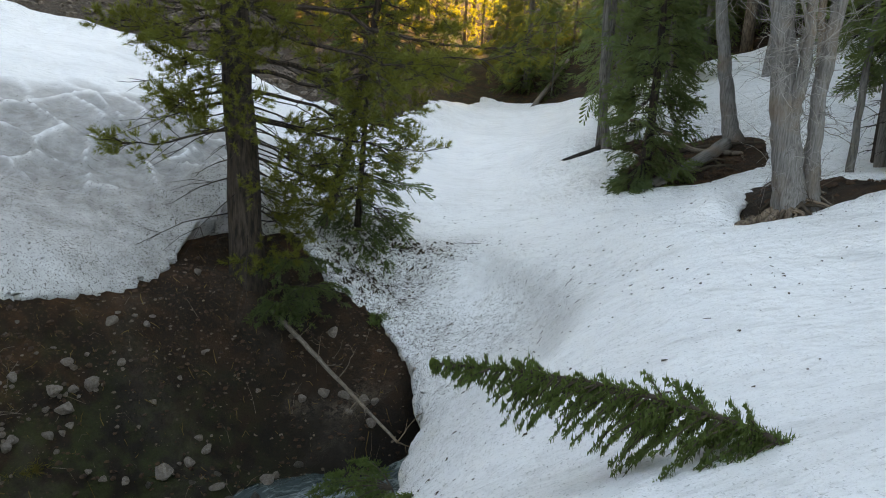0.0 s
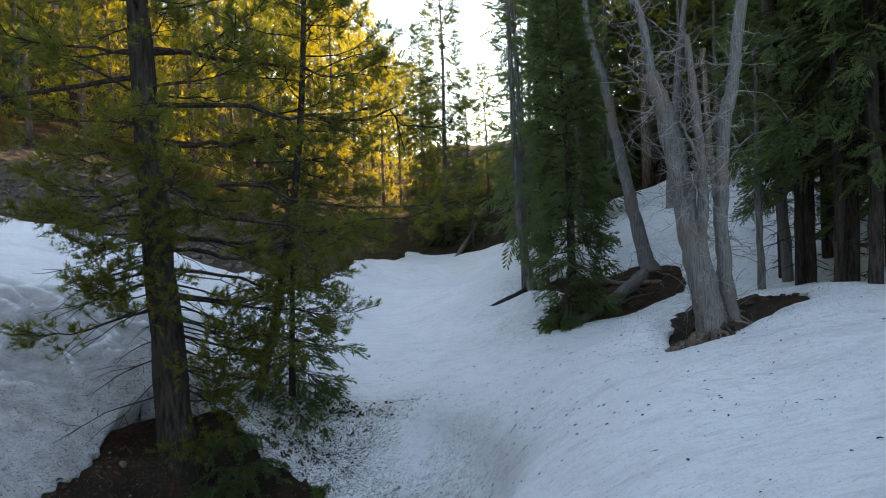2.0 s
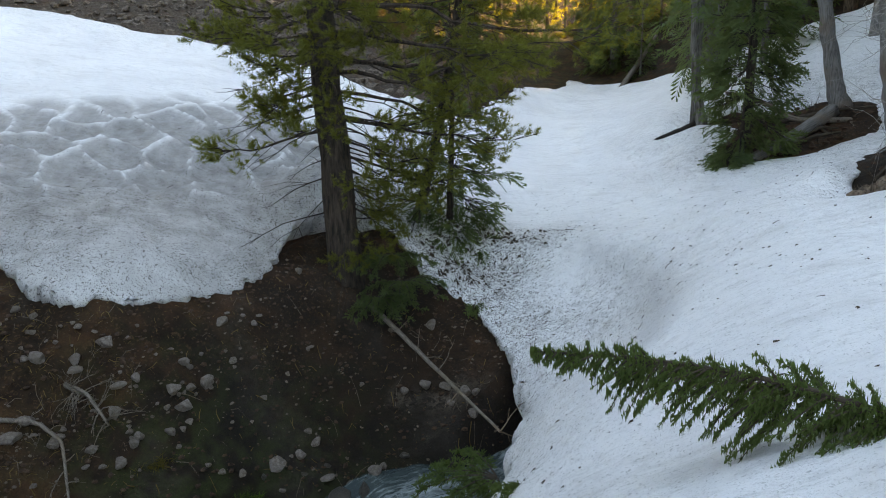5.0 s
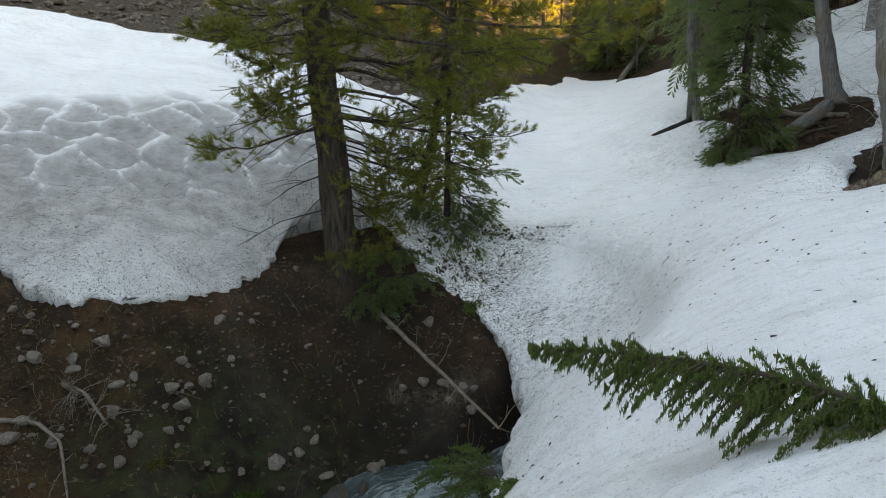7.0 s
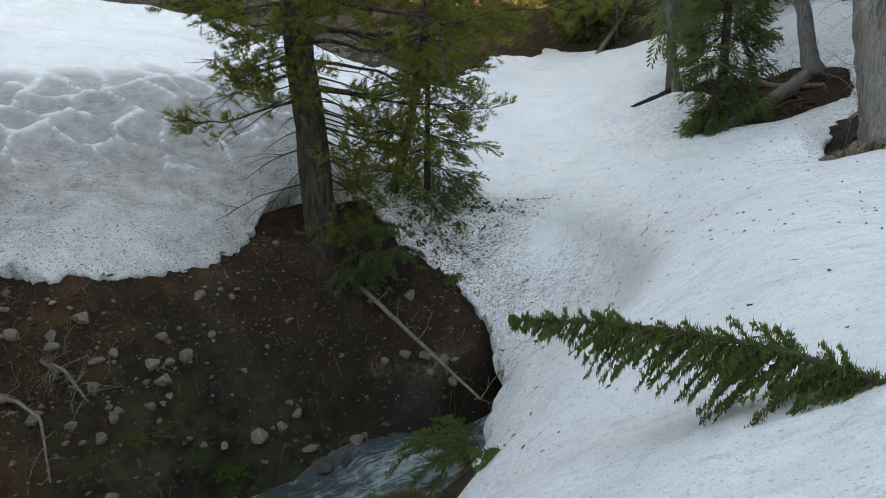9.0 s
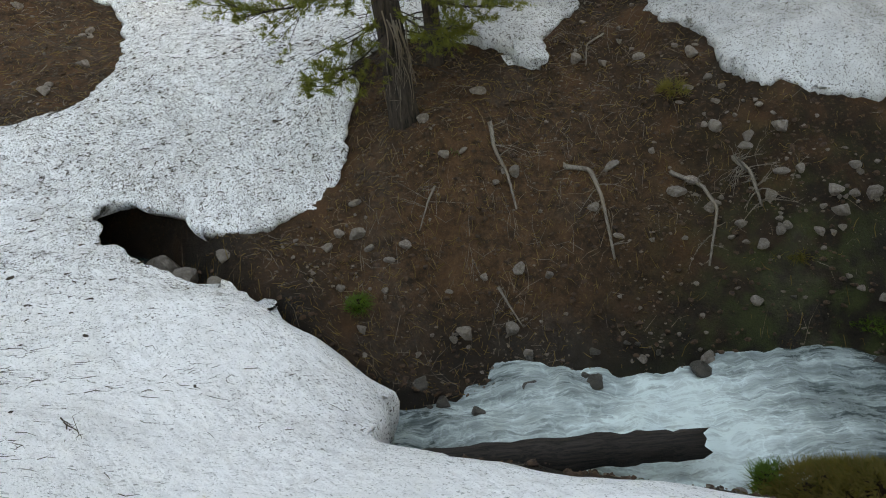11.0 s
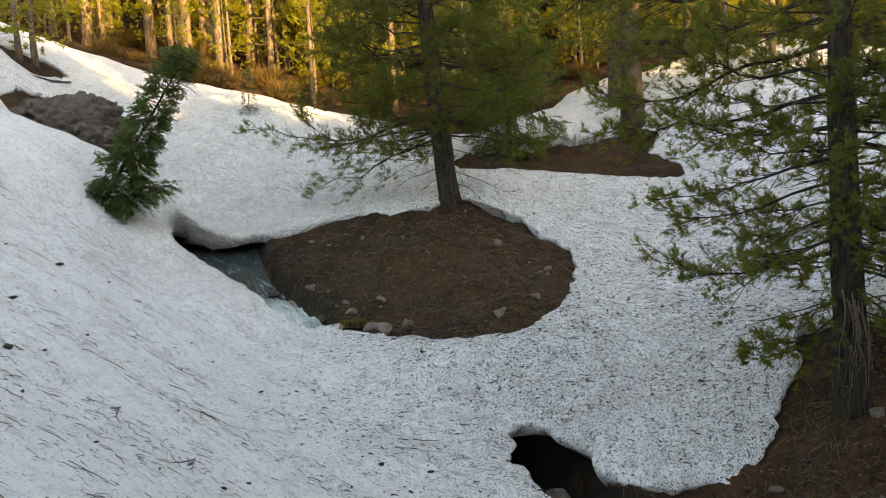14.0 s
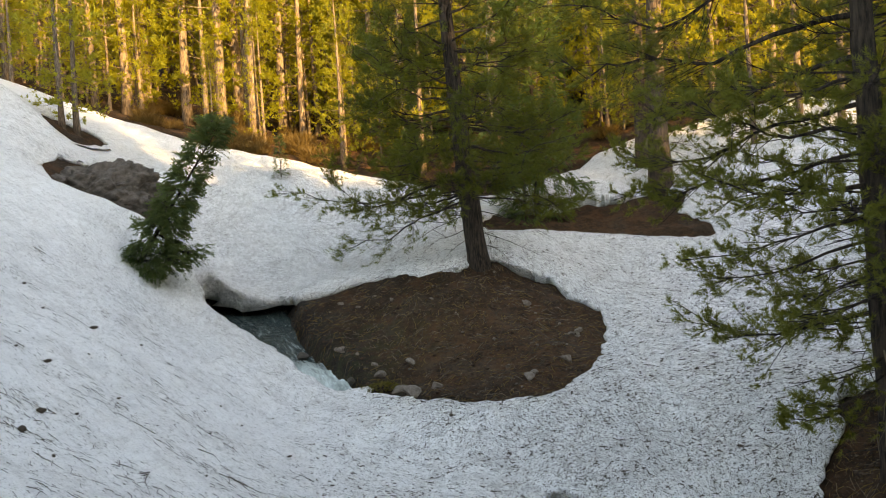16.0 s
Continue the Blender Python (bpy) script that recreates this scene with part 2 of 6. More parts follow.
ROTTEN = weathered_material("rotten_log", (0.010, 0.008, 0.007), (0.042, 0.033, 0.028), (0.03, 0.022, 0.016))
STICK = weathered_material("dry_stick", (0.09, 0.072, 0.058), (0.24, 0.20, 0.165))
TWIG = weathered_material("dark_twig", (0.035, 0.025, 0.018), (0.09, 0.068, 0.05), (0.06, 0.045, 0.032))
# pine needles in three copies, with sun or shade put into their colour
PINE_SUNLIT = needle_material("sunlit_pine_needles", (0.085, 0.115, 0.020), (0.20, 0.22, 0.035), (0.64, 0.55, 0.06))
PINE_HALF_LIT = needle_material("half_lit_pine_needles", (0.028, 0.048, 0.015), (0.070, 0.092, 0.025), (0.24, 0.25, 0.03))
PINE_SHADED = needle_material("shaded_pine_needles", (0.044, 0.066, 0.021), (0.105, 0.127, 0.036), (0.32, 0.31, 0.04))
FIR = needle_material("fir_needles", (0.027, 0.060, 0.031), (0.066, 0.115, 0.052), (0.20, 0.23, 0.06))
FRESH = needle_material("hemlock_needles", (0.042, 0.082, 0.026), (0.105, 0.155, 0.050), (0.16, 0.22, 0.05))
BRUSH = needle_material("dry_brush", (0.085, 0.060, 0.028), (0.20, 0.135, 0.060), (0.28, 0.19, 0.06))
GRASS = needle_material("bank_grass", (0.07, 0.075, 0.02), (0.22, 0.14, 0.05), (0.20, 0.20, 0.03))
HERB = needle_material("green_herbs", (0.035, 0.09, 0.02), (0.09, 0.17, 0.03), (0.15, 0.25, 0.03))


# ---- the lie of the land: spot heights in metres over the water ----
NEAR_BANK = [  # x, y and height of the ground or snow
    (0, 0, 4.4), (0, -3, 5.2), (1.8, 3.6, 4.15), (1.1, 3.9, 3.77), (-0.1, 9.5, 1.22), (-0.3, 8, 1.34), (-0.4, 6.8, 1.53),
    (-0.7, 5.6, 1.72), (-0.9, 4.5, 1.76), (-1.5, 3.6, 2), (-2.5, 2.9, 1.95), (-3.6, 2.2, 1.83), (-4.6, 1.7, 1.66), (-4.4, 0.2, 2.55),
    (-3.3, -1, 3.66), (-2.8, -1.5, 4.1), (-6.9, -3, 3.65), (-13, -5.2, 3.51), (-17.8, -6.6, 4.24), (-18.3, -8.1, 5.69), (-20.1, -8.9, 6.81),
    (-20.9, -11.8, 7.89), (-25.5, -15.8, 11.78), (-26.3, -14.5, 10.38), (3.3, 5, 4.23), (-6, -10.4, 8.5), (8.7, -5, 6), (0, -25, 11),
    (8, 0, 5.2),
]
FAR_BANK = [  # x, y and height of the ground or snow
    (-0.5, 11, 1.4), (-1, 11.8, 1.73), (-1.9, 12.1, 2.19), (-3.2, 11.6, 2.74), (-4.4, 11.7, 2.74), (-5.2, 9.7, 2.72), (-6.2, 9.1, 2.95),
    (-7.5, 9.4, 3.21), (-9.3, 7.6, 2.96), (-9.1, 5.2, 2.47), (-10.9, 5.1, 2.67), (-9.9, 4.3, 1.92), (-9.4, 3.5, 1.61), (-9.4, 2, 1.69),
    (-2.5, 9.6, 0.07), (-4, 7.2, 0.04), (-5.1, 6.3, 0.07), (-6, 5, 0.08), (-6.7, 3.7, 0.09), (-6.8, 2.9, 0.18), (-2.5, 5.3, 0.4),
    (-1.7, 6, 0.51), (-10.8, 14.4, 5.28), (-8.5, 14.7, 5.2), (-6.6, 14.6, 4.97), (-3.8, 13.5, 3.63), (-15.3, 21, 7.59), (-12.3, 21.8, 7),
    (-9.1, 22.2, 6.17), (-5.7, 22.3, 5.32),
]
VALLEY = [  # x, y and height of the ground or snow
    (-11, 1, 2), (-8.4, 1.7, 1.6), (-7.4, 1.9, 1.49), (-6.6, 2.2, 1.44), (-5.9, 2.6, 0.98), (-9, 0.7, 1.65), (-12, -0.9, 2.01),
    (-15.7, -3.2, 2.39), (-14, -0.4, 2.61), (-14, 1.2, 2.66), (-15.8, 2.4, 2.89), (-18.2, 3.2, 3.33), (-20.9, 2.1, 4.31), (-21, 0.3, 4.83),
    (-21.4, -2.4, 4.72), (-21.1, -4.1, 4.35), (-19.4, -4.8, 3.65), (-16.6, -3.5, 2.91), (-21.6, -8, 4.71), (-34, -12, 10.42), (-33.6, -5.5, 8.68),
    (-29.1, -7.1, 8.47), (-24.3, -11.8, 8.12), (-28.4, -14.8, 10.44), (-16.3, 5, 3.31), (-22.6, 8.1, 5.04), (-27, 0.8, 6.19), (-29.1, 7.5, 6.89),
    (-35.7, 4.4, 8.52), (-35.1, 8.1, 9.53), (-31.1, 13.7, 10.11),
]
GULLY = [  # x, y and height of the ground or snow
    (-0.8, 15, 2.59), (0.8, 13, 2.57), (2.7, 10.7, 3.38), (1.3, 7.4, 3.17), (0.6, 22, 2.91), (-2.1, 26.9, 3.59), (0.7, 32, 3.48),
    (4.3, 23.6, 3.94), (1.3, 45, 3.8), (4.8, 41.7, 3.95), (4.9, 13.1, 3.71), (4.7, 11.6, 3.59), (5.7, 11.4, 3.93), (6.8, 11.6, 4.29),
    (8.2, 11.3, 4.5), (3.4, 20.7, 3.5), (3.9, 16.6, 3.31), (5, 16.3, 3.55), (7.4, 17.5, 4), (7.7, 20.6, 4.5), (15.4, 30.3, 7.25),
    (10.3, 17.1, 4.81), (11.5, 16.4, 4.95), (11.5, 32, 6.47),
]
HILLS = [  # x, y and height of the ground or snow
    (-14.4, 30.8, 9.15), (-10.6, 32.3, 8.74), (-6.3, 33.4, 6.95), (2.1, 62, 6.76), (-5.2, 59.8, 8.62), (-15.5, 58, 15.5), (-30, 52, 17.66),
    (-31.8, 31.8, 12.32), (-32.8, 22.9, 9.5), (-52, 30, 14.43), (-58, 15.5, 16.58), (-60, 0, 16.58), (-58, -15.5, 17.66), (-52, -30, 18.75),
    (20.5, 56.4, 11.25), (34.4, 49.1, 13.37), (34.6, 20, 10.2), (-25, -43.3, 18.47), (25, -43.3, 14.82), (9.6, 54.2, 8.88),
]
SPOTS = np.array(NEAR_BANK + FAR_BANK + VALLEY + GULLY + HILLS)


def spline_field(spots, give=0.6):
    """A thin-plate surface through spot heights."""
    p, z = spots[:, :2] / 10, spots[:, 2]
    n = len(p)
    r2 = ((p[:, None] - p[None]) ** 2).sum(2)
    k = 0.5 * r2 * np.log(r2 + 1e-9) + np.eye(n) * give * 0.01
    q = np.c_[np.ones(n), p]
    full = np.block([[k, q], [q.T, np.zeros((3, 3))]])
    return p, np.linalg.solve(full, np.r_[z, np.zeros(3)])


KNOTS, WEIGHTS = spline_field(SPOTS)


def ripple(x, y, size, seed=0.0):
    """Smooth made-up unevenness between about -1 and 1."""
    a = np.sin(x / size * 1.7 + 3 * np.sin(y / size * 0.9 + seed) + seed * 5.1)
    b = np.sin(y / size * 2.1 + 2.5 * np.sin(x / size * 1.1 + seed * 2.3) + seed * 1.7)
    c = np.sin((x + y) / size * 3.7 + 2 * np.sin((x - y) / size * 2.3 + seed))
    return (a + b + 0.6 * c) / 2.6


def lie(x, y):
    """The height of the land with its snow, before the channel is cut."""
    x, y = np.asarray(x, float), np.asarray(y, float)
    shape = np.broadcast(x, y).shape
    px, py = (np.broadcast_to(v, shape).ravel() for v in (x, y))
    out = np.empty(len(px))
    for i in range(0, len(px), 20000):
        qx, qy = px[i:i + 20000] / 10, py[i:i + 20000] / 10
        r2 = (qx[:, None] - KNOTS[:, 0]) ** 2 + (qy[:, None] - KNOTS[:, 1]) ** 2
        out[i:i + 20000] = (0.5 * r2 * np.log(r2 + 1e-9)) @ WEIGHTS[:-3] + WEIGHTS[-3] + WEIGHTS[-2] * qx + WEIGHTS[-1] * qy
    r = np.hypot(px, py)
    far = np.clip((r - 45) / 30, 0, 1)
    far = far * far * (3 - 2 * far)
    side = np.clip((8 - px) / 45, 0, 1)
    rise = np.clip((r - 50) / 90, 0, 1)
    hills = 9 + 0.08 * np.minimum(r, 260) + 22 * side * rise * (3 - 2 * rise) + 3 * ripple(px, py, 40, 1.3) - 7 * np.exp(-((px - 2) / 14) ** 2) * (py > 0)
    return (out * (1 - far) + hills * far).reshape(shape)


STREAM = [  # x, y, water level, half width
    (3.2, 13.4, 0.7, 0.6), (1.4, 10.9, 0.35, 0.7), (-0.3, 9.0, 0.12, 0.8), (-1.7, 8.3, 0.06, 1.1), (-3.05, 7.1, 0.03, 1.15), (-4.15, 5.45, 0.0, 1.15), (-5.1, 3.9, 0.0, 1.1), (-5.9, 2.5, 0.0, 0.8),
    (-7.2, 1.3, 0.15, 0.7), (-9.0, 0.9, 0.5, 0.6), (-10.6, 0.8, 0.85, 0.6), (-12.8, -0.6, 1.5, 0.8), (-15.4, -2.9, 2.25, 0.55), (-17.4, -4.2, 2.78, 0.55), (-19.3, -5.5, 3.3, 0.7), (-21.5, -6.6, 3.85, 1.1), (-25.0, -8.6, 4.2, 1.2),
]


def along_stream(x, y):
    """Distance from the stream's middle line, its water level and half width there."""
    best = np.full(x.shape, 1e9)
    level, half = np.zeros(x.shape), np.ones(x.shape)
    for a, b in zip(STREAM, STREAM[1:]):
        dx, dy = b[0] - a[0], b[1] - a[1]
        s = np.clip(((x - a[0]) * dx + (y - a[1]) * dy) / (dx * dx + dy * dy), 0, 1)
        d = np.hypot(x - a[0] - s * dx, y - a[1] - s * dy)
        m = d < best
        best[m], level[m], half[m] = d[m], (a[2] + s * (b[2] - a[2]))[m], (a[3] + s * (b[3] - a[3]))[m]
    return best, level, half


def edge_distance(x, y, outline):
    """Signed distance to a closed outline, positive outside it."""
    p = np.array(outline, float)
    q = np.roll(p, -1, 0)
    best, inside = np.full(x.shape, 1e9), np.zeros(x.shape, bool)
    for (ax, ay), (bx, by) in zip(p, q):
        dx, dy = bx - ax, by - ay
        s = np.clip(((x - ax) * dx + (y - ay) * dy) / (dx * dx + dy * dy + 1e-12), 0, 1)
        best = np.minimum(best, np.hypot(x - ax - s * dx, y - ay - s * dy))
        if ay != by:
            inside ^= ((ay > y) != (by > y)) & (x < (bx - ax) * (y - ay) / (by - ay) + ax)
    return np.where(inside, -best, best)


def step(v):
    v = np.clip(v, 0, 1)
    return v * v * (3 - 2 * v)


# ---- bare places in the snow, in plan ----
BANK = [
    (-0.15, 9.55), (-0.42, 10.8), (-0.96, 11.8), (-1.95, 12.2), (-2.6, 12.9), (-3.4, 12.7), (-4.2, 11.9), (-4.3, 11.2), (-4.7, 10.4), (-5.2, 9.65), (-5.8, 9.2), (-6.3, 9.0), (-7.0, 9.0),
    (-7.3, 9.2), (-7.6, 9.4), (-8.7, 9.3), (-9.05, 9.7), (-9.66, 10.0), (-10.4, 10.1), (-10.6, 9.4), (-9.85, 8.85), (-9.65, 8.2), (-9.6, 7.85), (-9.05, 7.4), (-9.4, 7.35), (-10.0, 7.3), (-10.5, 7.05), (-11.3, 6.7), (-11.9, 5.4), (-10.9, 5.1),
    (-10.2, 4.4), (-9.8, 4.25), (-9.4, 3.5), (-9.45, 2.8), (-9.5, 2.05), (-10.25, 1.75), (-10.5, 1.45), (-10.85, 1.35), (-11.05, 1.0), (-10.85, 0.72), (-10.45, 0.8), (-10.2, 0.62), (-9.8, 0.85), (-9.1, 1.15), (-8.4, 1.3),
    (-7.95, 1.55), (-8.4, 1.75), (-7.5, 1.95), (-7.0, 2.3), (-6.5, 2.5), (-5.8, 2.5), (-4.5, 1.7), (-3.6, 2.25), (-2.5, 2.9), (-1.55, 3.7), (-0.9, 4.4), (-0.7, 5.7), (-0.35, 6.7), (-0.3, 8.0),
]
ISLAND = [
    (-21.2, -4.2), (-21.4, -3.2), (-21.4, -2.4), (-20.7, -1.35), (-20.8, -0.4), (-21.4, 0.6), (-21.1, 1.2), (-20.9, 2.1), (-19.8, 2.7), (-19.3, 3.2), (-18.2, 3.2), (-17.1, 2.95),
    (-15.4, 2.3), (-14.3, 1.55), (-14.0, 1.1), (-14.0, -0.2), (-14.75, -1.1), (-15.7, -2.1), (-16.1, -2.4), (-16.0, -3.0), (-16.5, -4.0), (-17.7, -4.9), (-18.3, -6.0), (-18.5, -6.6),
    (-19.3, -7.1), (-20.6, -7.2), (-21.1, -6.1), (-21.3, -5.2),
]
TREE_PIT = [(5.35, 13.2), (5.9, 14.2), (6.6, 14.6), (7.2, 13.6), (7.5, 12.4), (7.2, 11.6), (6.6, 11.6), (6.1, 11.35), (5.5, 11.25), (5.05, 10.9), (4.75, 10.98), (4.6, 11.4), (4.72, 11.9), (5.0, 12.45)]
LOG_PIT = [(3.45, 20.7), (4.3, 21.9), (5.0, 19.8), (4.3, 18.6), (3.95, 16.4), (4.5, 16.3), (5.4, 15.9), (6.7, 16.6), (7.5, 17.3), (8.2, 19.3), (7.3, 20.4), (6.3, 20.3), (5.7, 22.0)]
FAR_FLAT = [(-26.1, 0.2), (-27.6, 1.05), (-28.5, 3.0), (-29.0, 4.0), (-28.6, 6.0), (-29.0, 7.3), (-27.9, 8.2), (-26.2, 7.3), (-24.6, 7.9), (-23.4, 7.7), (-24.9, 5.2), (-25.6, 2.5), (-25.0, 0.7)]
BOULDER_PIT = [(-21.2, -11.6), (-22.2, -12.7), (-23.8, -13.0), (-25.2, -12.3), (-26.9, -10.9), (-27.4, -10.3), (-26.1, -10.3), (-24.8, -9.9), (-23.2, -10.1), (-21.8, -10.7)]
PAIR_PIT = [(-25.9, -13.6), (-26.6, -15.0), (-28.0, -15.8), (-29.6, -15.9), (-30.2, -15.0), (-29.3, -13.9), (-28.0, -13.6)]
SNOWFIELD = [  # beyond this line the land is bare
    (45, 0), (35, 29), (20, 35), (12, 36), (6.3, 39.5), (4.5, 42.8), (2.0, 46), (0, 40), (-1.1, 32), (-2.4, 26.9), (-3.8, 23.7), (-5.7, 22.3), (-9.0, 22.3), (-12.2, 21.9), (-15.3, 21.0), (-18.8, 19.4),
    (-24.3, 17.6), (-29.4, 17.0), (-32.9, 14.6), (-34.0, 9.5), (-35.0, 6.0), (-31.5, 3.0), (-30.5, 0.0), (-32.5, -3.4), (-33.6, -5.3), (-34.0, -8.4), (-34.0, -11.7), (-34.7, -15.4), (-34.6, -20),
    (-30, -26), (0, -40), (39, -22),
]
HOLES = [BANK, ISLAND, TREE_PIT, LOG_PIT, FAR_FLAT, BOULDER_PIT, PAIR_PIT]


def snow_edge(x, y):
    """Distance into the snow from its nearest edge, negative on bare ground."""
    s = -edge_distance(x, y, SNOWFIELD) + 0.8 * ripple(x, y, 2.2, 3.1)
    for hole in HOLES:
        s = np.minimum(s, edge_distance(x, y, hole))
    return s + 0.07 * ripple(x, y, 0.33, 0.7) + 0.04 * ripple(x, y, 0.12, 2.1)


def bulge(x, y, spots):
    return sum(h * np.exp(-((x - a) ** 2 + (y - b) ** 2) / r ** 2) for a, b, r, h in spots)


THICK_LIPS = [(4.6, 12.7, 0.6, 0.16), (-3.7, 12.9, 0.85, 0.62), (-21.9, 1.5, 1.1, 0.35), (-20.6, -7.8, 1.2, 0.65), (-30.2, 4.6, 2.0, 1.0), (-10.8, 5.9, 1.5, 0.30), (-10.2, 10.4, 0.9, 0.45), (-1.2, 3.0, 2.0, 0.15)]


def land_height(x, y, s=None):
    """The soil itself: under the snow it lies deeper, and the stream has cut into it."""
    s = snow_edge(x, y) if s is None else s
    g = lie(x, y) - 0.75 * step(s / 1.4)
    for hole, deep in ((TREE_PIT, 0.12), (LOG_PIT, -0.12), (BOULDER_PIT, 0.2)):
        g = g - deep * step(-edge_distance(x, y, hole) / 0.7)
    g = g + 0.07 * ripple(x, y, 0.55, 4.0) + 0.04 * ripple(x, y, 0.24, 1.0) + 0.12 * ripple(x, y, 1.9, 0.3)
    g = g - bulge(x, y, [(-3.45, 12.3, 0.7, 0.45), (6.4, 12.9, 0.8, -0.3), (4.85, 12.0, 0.4, 0.6)])
    d, level, half = along_stream(x, y)
    cut = level - 0.35 + np.maximum(0, d - half) * 2.2 + 0.5 * np.maximum(0, d - half) ** 2
    return np.minimum(g, cut)


def dishes(x, y, size, seed=0.0):
    """Hollows side by side: 0 on the rims between them, 1 in their middles."""
    u, v = x / size, y / size
    first, second = np.full(x.shape, 9.0), np.full(x.shape, 9.0)
    cu, cv = np.floor(u), np.floor(v)
    for i in (-1, 0, 1):
        for j in (-1, 0, 1):
            a, b = cu + i, cv + j
            h = np.sin(a * 127.1 + b * 311.7 + seed) * 43758.5
            k = np.sin(a * 269.5 + b * 183.3 + seed) * 43758.5
            d = np.hypot(a + h - np.floor(h) - u, b + k - np.floor(k) - v)
            second = np.minimum(second, np.maximum(first, d))
            first = np.minimum(first, d)
    return 1 - np.exp(-(second - first) / 0.19)


def face_line(x, y):
    """How far up the steep far snow face a place lies."""
    return y - 11.4 - 0.4 * (x + 7) + 0.35 * ripple(x, y, 1.4, 2.7)


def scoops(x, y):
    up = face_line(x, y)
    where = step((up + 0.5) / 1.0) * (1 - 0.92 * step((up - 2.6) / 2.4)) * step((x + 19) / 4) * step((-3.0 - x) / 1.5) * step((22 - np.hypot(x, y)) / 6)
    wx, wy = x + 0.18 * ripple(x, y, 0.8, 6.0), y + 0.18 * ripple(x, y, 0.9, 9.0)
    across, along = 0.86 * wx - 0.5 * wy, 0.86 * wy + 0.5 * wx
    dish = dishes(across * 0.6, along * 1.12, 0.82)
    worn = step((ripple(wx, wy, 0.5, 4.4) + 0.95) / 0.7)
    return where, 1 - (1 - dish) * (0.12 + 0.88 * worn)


def scoop_relief(x, y):
    where, dish = scoops(x, y)
    return where * 0.21 * (0.45 - dish)


BOWL = [(-2.6, 13.2), (-1.1, 13.35), (0.1, 13.1), (0.9, 12.7), (1.5, 11.7), (1.75, 10.4), (1.65, 8.9), (1.2, 7.6), (0.2, 7.0), (-0.3, 8.0), (-0.2, 9.6), (-0.5, 11.0), (-1.0, 11.9)]


def melt_bowl(x, y):
    """Where the snow over the hidden stream has sunk into a shallow bowl."""
    d = -edge_distance(x, y, BOWL)
    return 0.26 * step((d + 0.05) / 0.55) * step((y - 6.8) / 2.5) + 0.07 * np.exp(-((d - 0.1) / 0.22) ** 2) * step((x + 0.2) / 1.0)


def snow_height(x, y, s):
    lip = 0.12 + bulge(x, y, THICK_LIPS)
    z = lie(x, y) + (lip + 0.06 * step(s / 0.5)) * (1 - step((s - 0.3) / 2.6)) * (0.7 + 0.3 * step(s / 0.3))
    # wind and sun have worked the steep face over the far bank into scoops
    z = z + (scoop_relief(x, y) - melt_bowl(x, y)) * step(s / 1.0)
    return z + 0.045 * ripple(x, y, 1.1, 5.0) + 0.02 * ripple(x, y, 0.42, 8.0) + 0.16 * ripple(x, y, 4.2, 2.0) * step(s / 2)


def height_at(x, y):
    return float(land_height(np.array([float(x)]), np.array([float(y)]))[0])


def top_at(x, y):
    """The surface that one would stand on: snow where there is snow."""
    ax, ay = np.array([float(x)]), np.array([float(y)])
    s = snow_edge(ax, ay)
    return float(snow_height(ax, ay, s)[0]) if s[0] > 0 else float(land_height(ax, ay, s)[0])


def mesh_of(name, verts, faces, material, smooth=True):
    """A mesh from arrays; faces is an array of triangles or of quads."""
    verts, faces = np.asarray(verts, np.float32), np.asarray(faces, np.int32)
    me = bpy.data.meshes.new(name)
    n, k = faces.shape
    me.vertices.add(len(verts))
    me.vertices.foreach_set("co", verts.ravel())
    me.loops.add(n * k)
    me.loops.foreach_set("vertex_index", faces.ravel())
    me.polygons.add(n)
    me.polygons.foreach_set("loop_start", np.arange(0, n * k, k, dtype=np.int32))
    me.polygons.foreach_set("use_smooth", np.full(n, smooth))
    me.update(calc_edges=True)
    me.materials.append(material)
    return me


def paint(me, name, values):
    me.attributes.new(name, "FLOAT", "POINT").data.foreach_set("value", np.asarray(values, np.float32))


def grid_lines(middle, fine, spread, low, high):
    """Coordinates that lie close together near the middle and ever wider apart from it."""
    b = spread / fine
    i0, i1 = math.asinh((low - middle) / spread) * b, math.asinh((high - middle) / spread) * b
    return middle + spread * np.sinh(np.linspace(i0, i1, int(i1 - i0)) / b)


def grid_faces(nx, ny):
    i = np.arange(nx - 1)[:, None] * ny + np.arange(ny - 1)[None]
    return np.stack([i, i + ny, i + ny + 1, i + 1], -1).reshape(-1, 4)


